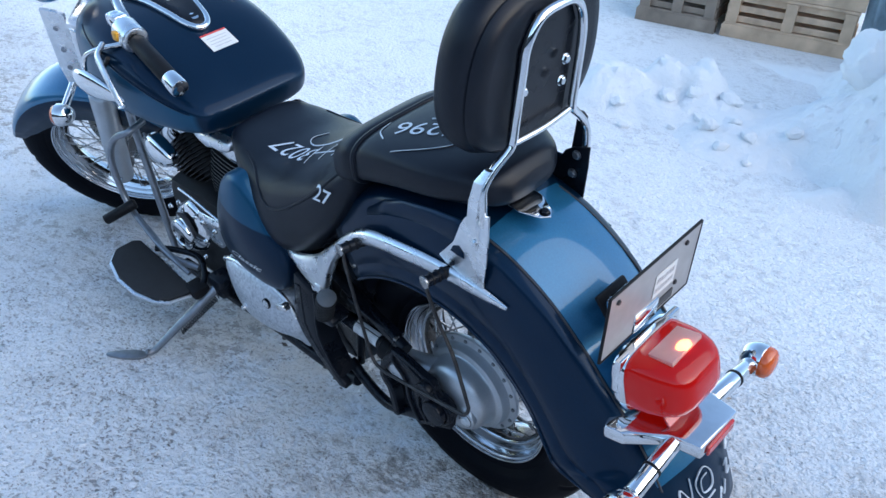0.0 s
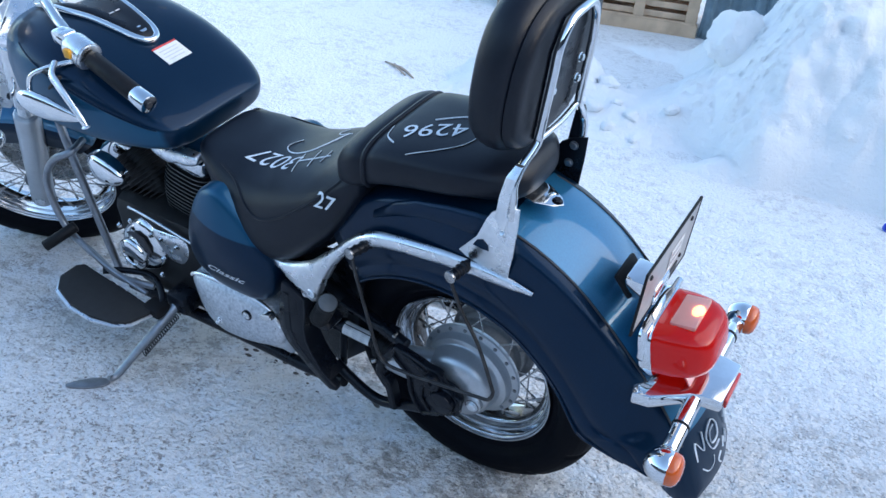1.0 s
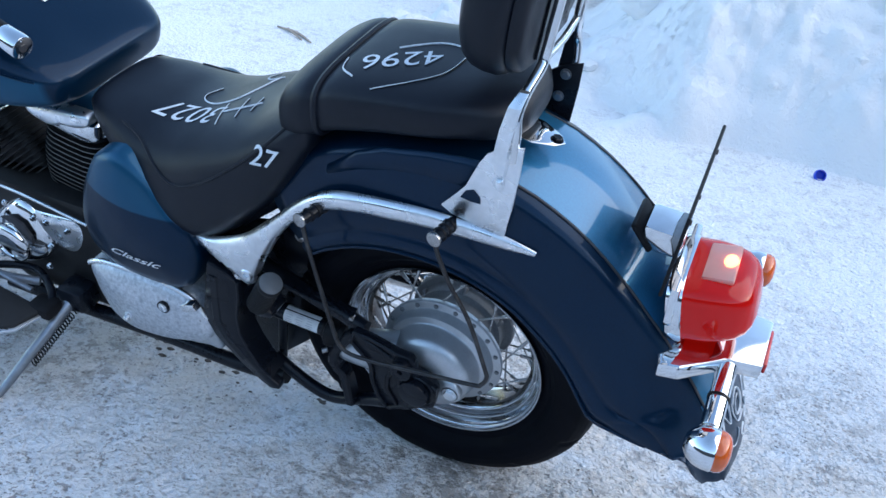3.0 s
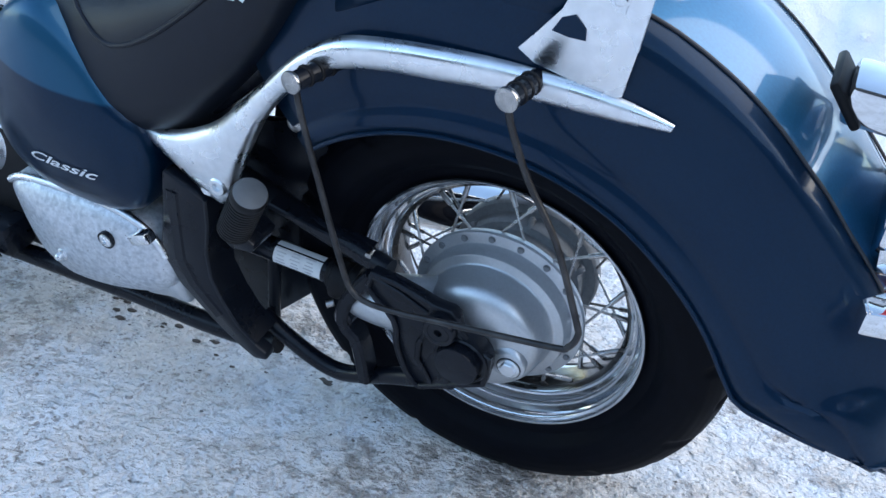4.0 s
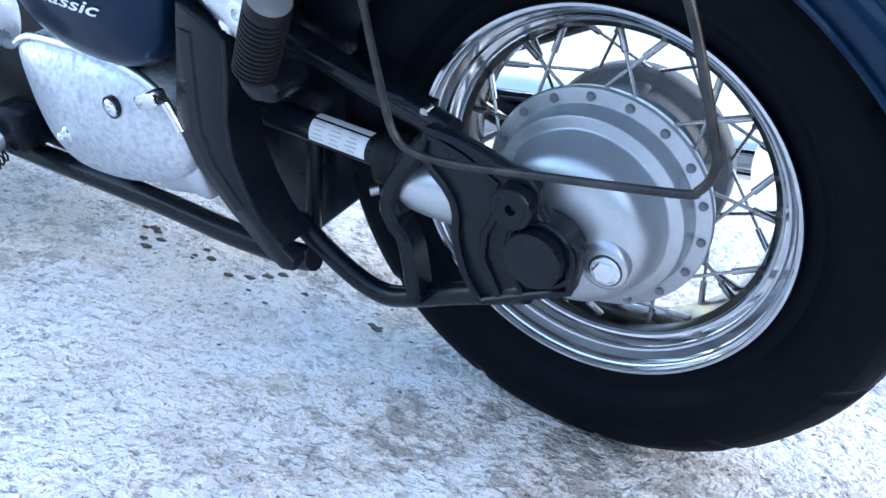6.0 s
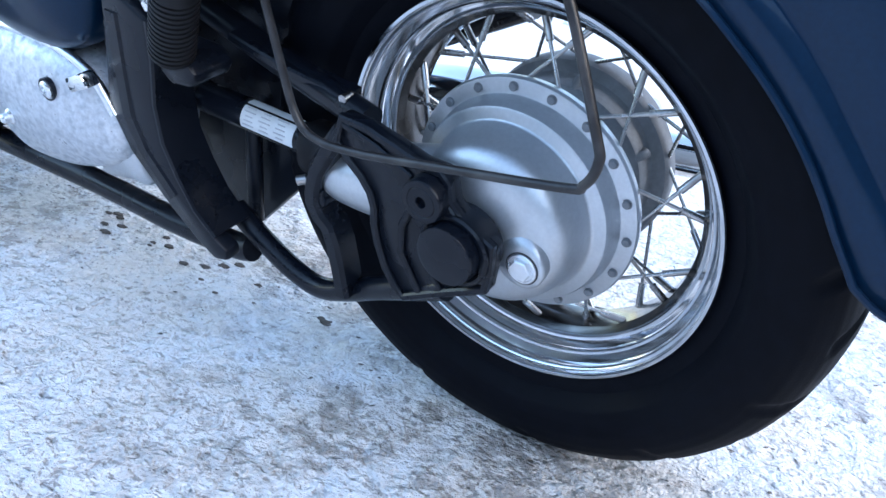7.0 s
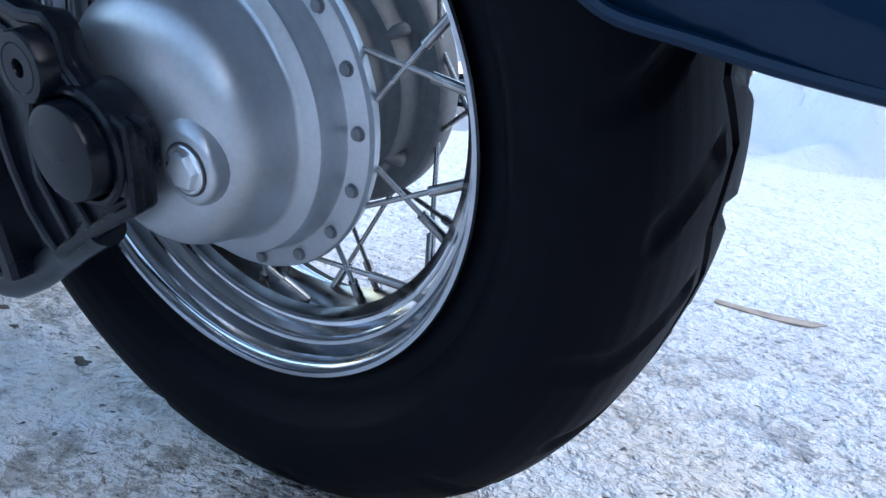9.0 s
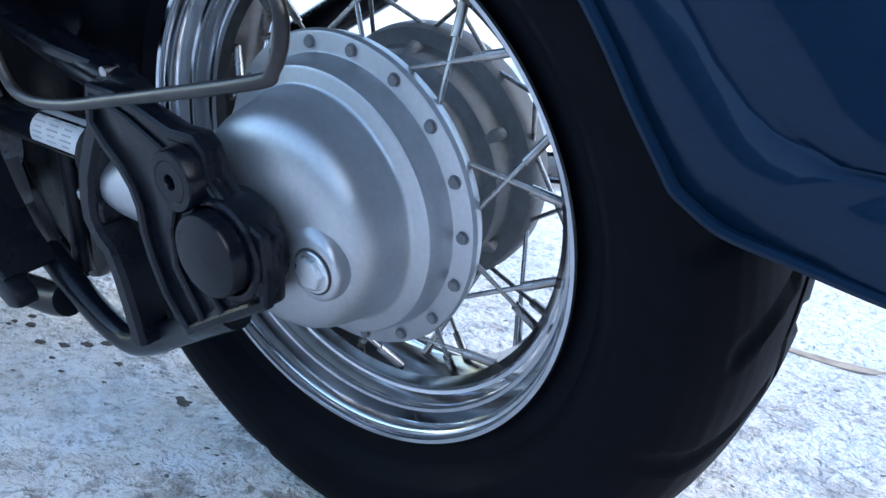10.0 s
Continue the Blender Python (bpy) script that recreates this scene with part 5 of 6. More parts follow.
part("inner_guard", prism([(-0.36, 0.62), (-0.20, 0.66), (-0.215, 0.50), (-0.25, 0.41), (-0.30, 0.35), (-0.37, 0.32), (-0.40, 0.40)], 0.02, 0.034, 0.004), RUBBER, bike, "black inner mud guard", smooth=35)
part("link_tube", rod((-0.340, -0.070, 0.330), (-0.352, -0.078, 0.185), 0.0100, 14), BLACK, bike, smooth=60)

# folded passenger peg
a, b = Vector((-0.256, -0.2080, 0.533)), Vector((-0.308, -0.188, 0.444))
d = (b - a)
turn = d.to_track_quat("Z", "Y").to_matrix()
prof = [(0.0, -0.004), (0.020, -0.004), (0.0220, 0.0)]
for k in range(14):
    z = 0.006 + k * 0.0064
    prof += [(0.0222, z), (0.0222, z + 0.0036), (0.0200, z + 0.0042), (0.0200, z + 0.0060)]
peg = part("passenger_peg", lathe(prof + [(0.018, 0.100), (0.0, 0.100)], a, "z", 28, None, turn), RUBBER, bike, "ribbed black rubber passenger peg, folded up", smooth=25)
part("peg_bracket", prism([(-0.326, 0.450), (-0.290, 0.448), (-0.274, 0.436), (-0.282, 0.420), (-0.312, 0.416), (-0.328, 0.430)], -0.192, -0.140, 0.006), BLACK, peg)
part("peg_end", lathe([(0.0, -0.006), (0.018, -0.0058), (0.0205, -0.0040)], a, "z", 28, None, turn), PEGCAP, peg)

# lock tab above the peg
part("lock", lathe([(0.011, 0.01), (0.011, -0.004), (0.008, -0.006), (0.0, -0.006)], (-0.225, -0.146, 0.605), "y", 20), STEEL, bike, "small lock barrel")

# ---- side covers and engine ----
cover_line = [(-0.706, 0.492), (-0.690, 0.562), (-0.664, 0.618), (-0.630, 0.668), (-0.575, 0.690), (-0.530, 0.660), (-0.490, 0.602), (-0.450, 0.548), (-0.441, 0.490), (-0.462, 0.424), (-0.500, 0.398), (-0.560, 0.391), (-0.640, 0.401), (-0.690, 0.436)]
COVER_PAINT = two_tone_mat("side_cover_paint", 0.20, 1.0, 0.478)
cover = part("side_cover", pillow(cover_line, -0.165, 0.042, 0.06), COVER_PAINT, bike, "navy side cover with a teal upper corner", smooth=60)
part("side_cover", moved(pillow(cover_line, -0.165, 0.042, 0.06), Matrix.Diagonal((1, -1, 1, 1))), COVER_PAINT, bike, "navy side cover with a teal upper corner", smooth=60)
cover_tree_bm = bmesh.new()
cover_tree_bm.from_mesh(cover.data)
written("Classic", 0.041, pose(-0.570, -0.4, 0.474, 90, 3, 0) @ Matrix.Diagonal((0.98, 0.56, 1.0, 1.0)), BVHTree.FromBMesh(cover_tree_bm), INWARD, cover, "lettering", SILVERTXT, 0.5, 0.002, 0.0006)
cover_tree_bm.free()

case_line = [(-0.728, 0.335), (-0.728, 0.378), (-0.690, 0.394), (-0.592, 0.399), (-0.545, 0.397), (-0.498, 0.386), (-0.468, 0.366), (-0.450, 0.335), (-0.441, 0.305), (-0.453, 0.277), (-0.486, 0.256), (-0.550, 0.236), (-0.614, 0.227), (-0.662, 0.230), (-0.702, 0.256), (-0.720, 0.295)]
case = part("lower_case", pillow(case_line, -0.165, 0.036, 0.10), FROST, bike, "scuffed bright lower engine cover", smooth=60)
part("case_rim", tube([(x, -0.172, z) for x, z in case_line[1:8]], 0.006, 12, 4), DULL, case)
tree_bm = bmesh.new()
tree_bm.from_mesh(case.data)
case_tree = BVHTree.FromBMesh(tree_bm)
for x, z, r in ((-0.533, 0.3525, 0.0135), (-0.632, 0.290, 0.0075)):
    at = case_tree.ray_cast(Vector((x, -0.5, z)), Vector((0, 1, 0)))[0] or Vector((x, -0.195, z))
    if r > 0.01:
        part("recess", lathe([(r, 0.012), (r, -0.0026), (r * 0.84, -0.0026), (r * 0.82, 0.001), (0.0, 0.001)], at, "y", 28), BLACK, case, "dark ringed bolt hole")
        part("case_bolt", lathe([(r * 0.76, 0.006), (r * 0.76, -0.0034), (r * 0.62, -0.0050), (r * 0.30, -0.0056), (r * 0.28, -0.003), (0.0, -0.003)], at, "y", 24), DULL, case)
    else:
        part("case_pin", lathe([(r * 1.3, 0.010), (r * 1.3, -0.002), (r * 0.9, -0.004), (r * 0.8, -0.011), (r * 0.5, -0.013), (0.0, -0.013)], at, "y", 24), DULL, case)
tree_bm.free()
part("case_clip", box((-0.468, -0.19, 0.378), (0.036, 0.02, 0.018), 0.004, Matrix.Rotation(radians(-22), 3, "Y")), CHROME, case)
part("drive_cover", pillow([(-0.47, 0.36), (-0.452, 0.34), (-0.448, 0.295), (-0.440, 0.240), (-0.47, 0.236), (-0.53, 0.228), (-0.50, 0.29)], -0.150, 0.02, 0.08), ALLOY, bike, "grey cast drive cover", smooth=60)

crank = part("crankcase", box((-0.86, 0, 0.315), (0.42, 0.24, 0.30), 0.04), ENGINE, bike, "black engine crankcase", smooth=40)
part("left_cover", pillow([(-1.046, 0.340), (-1.005, 0.396), (-0.953, 0.430), (-0.915, 0.420), (-0.890, 0.380), (-0.882, 0.335), (-0.905, 0.290), (-0.945, 0.262), (-1.000, 0.244), (-1.040, 0.266)], -0.118, 0.03, 0.04), CHROME, crank, "chrome generator cover", smooth=60)
part("cover_bulge", lathe([(0.048, 0.01), (0.048, -0.006), (0.043, -0.012), (0.030, -0.015), (0.028, -0.012), (0.0, -0.012)], (-0.985, -0.145, 0.318), "y", 40), CHROME, crank)
part("cover_slot", prism([(-0.985, 0.392), (-0.950, 0.404), (-0.922, 0.392), (-0.908, 0.362), (-0.912, 0.340), (-0.928, 0.366), (-0.954, 0.384)], -0.152, -0.146, 0.001), INK, crank)
part("upper_bar", tube([(-0.99, -0.120, 0.452), (-0.93, -0.122, 0.450), (-0.85, -0.124, 0.440), (-0.76, -0.126, 0.428)], 0.0045, 12, 4), CHROME, crank)
part("case_top", pillow([(-1.010, 0.400), (-0.965, 0.418), (-0.900, 0.416), (-0.795, 0.420), (-0.788, 0.372), (-0.830, 0.322), (-0.905, 0.338), (-0.950, 0.398)], -0.115, 0.014, 0.03), DULL, crank, smooth=60)
for x, z in ((-1.020, 0.395), (-0.965, 0.430), (-0.895, 0.412), (-0.870, 0.345), (-0.895, 0.280), (-1.035, 0.262), (-0.805, 0.408), (-0.860, 0.412)):
    bolt((x, -0.140, z), 0.006, 0.008, crank)


def cylinder(base, lean_deg, n, parent_label, edge):
    """One finned cylinder of the twin, leaning along the machine."""
    place = Matrix.Translation(base) @ Matrix.Rotation(radians(lean_deg), 4, "Y")
    body = part("cylinder", moved(lamp_block([(0.0, 0.055, 0.060), (0.20, 0.055, 0.060)], 24, 0.6), place), ENGINE, bike, parent_label)
    first = None
    for k in range(n):
        w = 0.080 + 0.010 * math.sin(math.pi * (k + 1) / n)
        if first is None:
            ob = part("fin", lamp_block([(-0.0016, w, w * 1.06), (0.0016, w, w * 1.06)], 28, 0.55), ENGINE, body, smooth=30, pick=lambda f: 1 if abs(f.normal.z) < 0.5 else 0, others=(edge,))
            first = ob.data
        else:
            ob = new("fin", first)
            ob.parent = body
        ob.matrix_local = place @ Matrix.Translation((0, 0, 0.018 + k * 0.0118)) @ Matrix.Diagonal((w / 0.0838, w / 0.0838, 1, 1))
    part("fin_edges", moved(lamp_block([(0.0, 0.066, 0.070), (0.19, 0.070, 0.074)], 24, 0.6), place), ENGINE, body)
    part("head_cover", moved(lamp_block([(0.195, 0.074, 0.080), (0.215, 0.080, 0.086), (0.235, 0.076, 0.082), (0.246, 0.060, 0.066)], 32, 0.5), place), CHROME, body, "chrome cylinder head cover")
    return body


cylinder((-0.845, 0.015, 0.405), 10, 15, "black finned rear cylinder", FINEDGE)
cylinder((-0.955, 0.015, 0.385), -38, 15, "black finned front cylinder", ENGINE)
part("head_trim", pillow([(-0.865, 0.664), (-0.800, 0.682), (-0.712, 0.684), (-0.708, 0.664), (-0.735, 0.652), (-0.770, 0.650), (-0.820, 0.640)], -0.098, 0.012, 0.02), DULL, bike, "bright trim plate over the rear cylinder", smooth=50)
part("side_trim", pillow([(-1.092, 0.578), (-1.050, 0.596), (-1.000, 0.585), (-0.968, 0.552), (-0.985, 0.525), (-1.035, 0.512), (-1.085, 0.525)], -0.125, 0.022, 0.02), CHROME, bike, "chrome oval cover beside the engine", smooth=60)
part("exhaust_pipe", tube([(-1.10, 0.12, 0.45), (-1.16, 0.16, 0.33), (-1.08, 0.19, 0.22), (-0.80, 0.20, 0.20), (-0.35, 0.20, 0.24), (0.10, 0.20, 0.29)], 0.024, 18, 5), CHROME, bike, "chrome exhaust pipe on the far side", smooth=60)
part("muffler", tube([(-0.35, 0.205, 0.25), (-0.2, 0.205, 0.27), (0.02, 0.205, 0.290)], lambda s: 0.030 + 0.018 * min(1, s * 5), 20, 4), CHROME, bike, "chrome muffler on the far side", smooth=60)
part("right_shock", rod((-0.10, 0.13, 0.45), (-0.28, 0.12, 0.36), 0.018, 14), BLACK, bike)
for s in (-1, 1):
    part("down_tube", tube([(-1.29, s * 0.055, 0.72), (-1.235, s * 0.085, 0.57), (-1.175, s * 0.105, 0.38), (-1.11, s * 0.125, 0.18)], 0.0110, 14, 4), BLACK if s > 0 else STANDSTEEL, bike, "frame down tube", smooth=60)

# crash bar, peg, footboard, side stand
part("crash_bar", tube([(-1.13, -0.10, 0.60), (-1.120, -0.150, 0.592), (-1.170, -0.172, 0.565), (-1.220, -0.178, 0.500), (-1.225, -0.182, 0.420), (-1.185, -0.186, 0.335), (-1.09, -0.190, 0.290), (-1.00, -0.195, 0.262), (-0.92, -0.16, 0.240)], 0.0095, 14, 5), STANDSTEEL, bike, "bent dull chrome engine bar", smooth=60)
peg = part("highway_peg", rod((-1.16, -0.18, 0.362), (-1.20, -0.262, 0.330), 0.0150, 18, bevel=0.003), RUBBER, bike, "black rubber highway peg")
board = part("footboard", moved(prism([(-1.125, -0.232), (-1.125, -0.285), (-1.095, -0.318), (-1.03, -0.335), (-0.96, -0.332), (-0.90, -0.312), (-0.868, -0.285), (-0.852, -0.232), (-0.86, -0.215), (-1.11, -0.215)], 0.0, 0.012, 0.004, axis="z"), Matrix.Translation((0, 0, 0.424 - 0.20)) @ Matrix.Rotation(radians(9.5), 4, "Y") @ Matrix.Translation((0, 0, -0.147))), MATRUB, bike, "black rubber covered half-moon footboard", smooth=35)
part("board_frame", moved(prism([(-1.131, -0.230), (-1.131, -0.288), (-1.098, -0.324), (-1.03, -0.342), (-0.957, -0.339), (-0.896, -0.318), (-0.862, -0.288), (-0.846, -0.230), (-0.856, -0.208), (-1.115, -0.208)], -0.006, 0.001, 0.002, axis="z"), Matrix.Translation((0, 0, 0.424 - 0.20)) @ Matrix.Rotation(radians(9.5), 4, "Y") @ Matrix.Translation((0, 0, -0.147))), DULL, board, smooth=35)
part("board_hinge", box((-0.87, -0.205, 0.222), (0.06, 0.05, 0.03), 0.008), RUBBER, board)
part("board_hanger", tube([(-1.06, -0.205, 0.265), (-1.02, -0.17, 0.26), (-0.95, -0.14, 0.25), (-0.88, -0.17, 0.235), (-0.86, -0.205, 0.225)], 0.009, 12, 4), BLACK, board)
part("shift_lever", tube([(-1.13, -0.20, 0.34), (-1.05, -0.205, 0.30), (-0.96, -0.205, 0.275), (-0.90, -0.20, 0.255)], 0.0065, 12, 4), STANDSTEEL, bike, "dull steel shift lever", smooth=60)
LOW = Matrix.Rotation(radians(-LEAN_DEG), 4, "X") @ Matrix.Translation((0, 0, 0.003))
foot = [LOW @ Vector(q) for q in ((-0.895, -0.395, 0.017), (-0.925, -0.430, 0.013), (-0.960, -0.468, 0.012))]
stand = part("side_stand", tube([(-0.835, -0.150, 0.225), (-0.850, -0.220, 0.185), (-0.872, -0.300, 0.135), (-0.890, -0.362, 0.095), foot[0]], lambda s: 0.0145 - 0.0070 * s, 14, 4), STANDSTEEL, bike, "grey steel side stand with a flat foot", smooth=60)
bm = bmesh.new()
base = Vector((-0.925, -0.432, 0.0))
pts = []
for k in range(22):
    a = 2 * math.pi * k / 22
    pts.append((0.055 * math.cos(a), 0.019 * math.sin(a) * (1 + 0.25 * math.cos(a))))
bm = moved(prism(pts, 0.006, 0.013, 0.002, axis="z"), LOW @ pose(-0.925, -0.435, 0, 0, 0, 48))
part("stand_foot", bm, STANDSTEEL, stand)
spring = [Vector((-0.828, -0.175, 0.195)).lerp(Vector((-0.862, -0.285, 0.125)), k / 120) + 0.009 * Vector((math.cos(k * 0.95), 0.2 * math.sin(k * 0.95), math.sin(k * 0.95))) for k in range(121)]
part("stand_spring", tube(spring, 0.0016, 6, 0), BLACK, stand)
part("stand_bracket", box((-0.83, -0.145, 0.225), (0.07, 0.06, 0.06), 0.012), BLACK, stand)

# ---- tank ----
TANK_ST = [(-0.708, 0.100, 0.716, 0.752, 0.45, 0.6), (-0.712, 0.130, 0.708, 0.768, 0.45, 0.6), (-0.732, 0.156, 0.702, 0.786, 0.47, 0.58), (-0.782, 0.182, 0.698, 0.814, 0.48, 0.55), (-0.860, 0.202, 0.690, 0.850, 0.50, 0.54), (-0.950, 0.214, 0.680, 0.886, 0.52, 0.55),
           (-1.050, 0.216, 0.672, 0.912, 0.54, 0.56), (-1.150, 0.204, 0.668, 0.922, 0.56, 0.58), (-1.230, 0.174, 0.672, 0.914, 0.60, 0.62), (-1.290, 0.130, 0.692, 0.892, 0.66, 0.70), (-1.315, 0.080, 0.720, 0.858, 0.75, 0.8)]
TANK_Y = 0.012
bm = bmesh.new()
loft(bm, [[v + Vector((-0.30 * max(0.0, 0.768 - v.z) * min(1.0, max(0.0, (v.x + 0.80) / 0.08)), TANK_Y, 0)) for v in ring] for ring in rings_at(between(TANK_ST, 4), 56)])
tank_tree_bm = bm.copy()
# added black block keeps the gap between tank and seat dark
part("tank_gap_filler", box((-0.655, TANK_Y, 0.690), (0.10, 0.20, 0.064), 0.012), BLACK, bike, "black filler added in the dark gap under the seat nose")
tank = part("fuel_tank", bm, two_tone_mat("tank_paint", -0.30, -1.0, -0.545, behind=-0.735), bike, "navy fuel tank with teal blue lower flanks", smooth=60)
part("tank_seam", tube(draped(spline([(x, 0, 0.545 - 0.30 * x) for x in (-0.75, -0.79, -0.86, -0.95, -1.05, -1.15)], 4), BVHTree.FromBMesh(tank_tree_bm), INWARD, 0.0004), 0.0022, 8, 0), NAVY, tank)
TANK_TREE = BVHTree.FromBMesh(tank_tree_bm)
bm = bmesh.new()
grid = [[TANK_TREE.ray_cast(Vector((x, y, 1.2)), Vector((0, 0, -1)))[0] + Vector((0, 0, 0.0012)) for x in (-0.896, -0.8910, -0.870, -0.855, -0.842)] for y in (-0.005, 0.012, 0.032, 0.052, 0.067)]
loft(bm, grid, closed=False, caps=False)
sticker = part("warning_sticker", bm, LABEL, tank, "white warning sticker with a red edge", smooth=0, pick=lambda f: 1 if f.calc_center_median().x < -0.889 else 0, others=(LABELRED,))
bm = bmesh.new()
for row in range(4):
    q = TANK_TREE.ray_cast(Vector((-0.880 + row * 0.0090, 0.031, 1.2)), Vector((0, 0, -1)))[0]
    merge(bm, box(q + Vector((0, 0, 0.0016)), (0.0018, 0.056 - 0.010 * (row % 2), 0.0006), 0, Matrix.Rotation(radians(24), 3, "Y")))
part("print", bm, GREYINK, sticker, smooth=0)
# console on top
console_line = [(-0.914, 0.0), (-0.920, 0.016), (-0.945, 0.030), (-1.00, 0.041), (-1.06, 0.051), (-1.12, 0.064), (-1.18, 0.068), (-1.25, 0.056), (-1.28, 0.0)]
console_line = [(x, y + 0.022) for x, y in console_line + [(x, -y) for x, y in console_line[-2:0:-1]]]
ring = [Vector((x, y, TANK_TREE.ray_cast(Vector((x, y * 0.9, 1.2)), Vector((0, 0, -1)))[0].z + 0.006)) for x, y in console_line if TANK_TREE.ray_cast(Vector((x, y * 0.9, 1.2)), Vector((0, 0, -1)))[0]]
console = part("console", tube(ring + ring[:2], 0.0085, 12, 4), CHROME, tank, "chrome framed instrument console", smooth=60)
bm = bmesh.new()
inner = spline(ring + ring[:1], 4)[:-1]
mid = sum(inner, Vector()) / len(inner)
loft(bm, [[mid + (p - mid) * s + Vector((0, 0, h)) for p in inner] for s, h in ((1.0, -0.01), (0.97, 0.006), (0.8, 0.014), (0.4, 0.018))])
part("console_panel", bm, BLACK, console, smooth=60)
part("speedometer", lathe([(0.054, -0.01), (0.056, 0.030), (0.052, 0.036), (0.046, 0.036), (0.044, 0.030), (0.0, 0.030)], (-1.150, 0.022, 0.900), "z", 44, None, Matrix.Rotation(radians(10), 3, "Y")), CHROME, console, "round speedometer with a chrome ring")
part("dial", lathe([(0.0435, 0.0305), (0.0, 0.0312)], (-1.150, 0.022, 0.900), "z", 44, None, Matrix.Rotation(radians(10), 3, "Y")), LABEL, console)
bm = bmesh.new()
for k in range(20):
    a = 2 * math.pi * k / 20
    merge(bm, box(Matrix.Translation((-1.150, 0.022, 0.900)) @ Matrix.Rotation(radians(10), 4, "Y") @ Vector((0.037 * math.cos(a), 0.037 * math.sin(a), 0.0318)), (0.007, 0.0016, 0.0008), 0, Matrix.Rotation(radians(10), 3, "Y") @ Matrix.Rotation(a, 3, "Z")))
part("dial_marks", bm, INK, console, smooth=0)
bolt((-0.950, 0.022, 0.893), 0.013, 0.006, console, name="console_screw", direction=(0.3, 0, 1), hexa=False)
for y in (0.012, 0.030):
    part("panel_mark", box((-1.030, y, 0.9225), (0.004, 0.013, 0.001), 0, Matrix.Rotation(radians(9), 3, "Y")), GREYINK, console, smooth=0)
part("fuel_cap", lathe([(0.042, 0), (0.044, 0.012), (0.038, 0.020), (0.0, 0.023)], (-1.02, 0.120, 0.842), "z", 36, None, Matrix.Rotation(radians(-32), 3, "X")), CHROME, tank, "chrome filler cap")

# ---- steering: turned to the left about the head axis ----
HEAD = Vector((-1.250, 0, 0.80))
AXIS = Vector((math.sin(radians(32)), 0, math.cos(radians(32))))
STEER = Matrix.Translation(HEAD) @ Matrix.Rotation(radians(38), 4, AXIS) @ Matrix.Translation(-HEAD)
FAX = Vector((-1.555, 0, 0.308))
hub = lathe([(0.02, -0.055), (0.040, -0.055), (0.044, -0.048), (0.034, -0.036), (0.030, 0.0), (0.034, 0.036), (0.044, 0.048), (0.040, 0.055), (0.02, 0.055)], (0, 0, 0), "y", 40)
wheel("front_wheel", FAX, STEER @ Matrix.Translation(FAX), 0.062, 0.219, 0.326, 0.045, hub, 40, 0.040, 0.042, 26, 416, "spoked front wheel with a chrome rim")


def steered(name, bm, material, label="", smooth=60, parent=None):
    return part(name, moved(bm, STEER), material, parent or bike, label, smooth)


steered("brake_disc", lathe([(0.075, 0.066), (0.145, 0.066), (0.145, 0.071), (0.075, 0.071), (0.075, 0.066)], FAX, "y", 56), STEEL, "steel brake disc")
for s in (-1, 1):
    low, high = FAX + Vector((0.02, s * 0.092, 0.0)), HEAD + Vector((-0.055, s * 0.092, 0.10))
    mid = low.lerp(high, 0.58)
    leg = steered("fork_leg", rod(low - (high - low).normalized() * 0.03, mid, 0.034, 24, bevel=0.006), ALLOY, "polished fork slider")
    steered("fork_tube", rod(mid, high, 0.024, 20), CHROME, parent=leg)
    steered("fork_cover", rod(low.lerp(high, 0.66), high, 0.034, 24, bevel=0.004), CHROME, parent=leg)
steered("caliper", box(FAX + Vector((0.12, 0.075, 0.03)), (0.085, 0.055, 0.075), 0.014), DULL, "brake caliper", 35)
steered("axle_nut", rod(FAX + Vector((0.02, -0.115, 0)), FAX + Vector((0.02, -0.128, 0)), 0.016, 6), CHROME)
# front fender
rings = []
for a in range(35, 150, 6):
    sec = [(0.300, -0.080), (0.312, -0.084), (0.322, -0.078), (0.331, -0.060), (0.336, -0.031), (0.338, 0.0), (0.336, 0.031), (0.331, 0.060), (0.322, 0.078), (0.312, 0.084), (0.300, 0.080)]
    drop = lerp_list(a, [(35, 0.05), (70, 0.08), (120, 0.075), (136, 0.055), (150, 0.012)])
    rings.append([FAX + Vector(((r - (drop if i in (0, 10) else 0)) * math.cos(radians(a)), y, (r - (drop if i in (0, 10) else 0)) * math.sin(radians(a)))) for i, (r, y) in enumerate(sec)])
bm = bmesh.new()
loft(bm, rings, closed=False, caps=False)
ff = part("front_fender", moved(bm, STEER), TEAL, bike, "teal front fender with navy skirts", smooth=50, pick=lambda f: 1 if (STEER.inverted() @ f.calc_center_median() - FAX).length < 0.314 else 0, others=(NAVY,))
ff.modifiers.new("thickness", "SOLIDIFY").thickness = 0.003
# clamps, lamp, bars
steered("top_clamp", box(HEAD + Vector((-0.045, 0, 0.085)), (0.10, 0.23, 0.03), 0.010, Matrix.Rotation(radians(32), 3, "Y")), DULL, "top yoke", 35)
steered("lower_clamp", box(HEAD + Vector((-0.115, 0, -0.08)), (0.09, 0.23, 0.035), 0.010, Matrix.Rotation(radians(32), 3, "Y")), BLACK, "lower yoke", 35)
head = steered("headlamp", lathe([(0.0, 0.085), (0.040, 0.076), (0.064, 0.045), (0.075, 0.0), (0.077, -0.02), (0.073, -0.03)], HEAD + Vector((-0.135, 0, 0.195)), "x", 40), CHROME, "chrome headlamp shell")
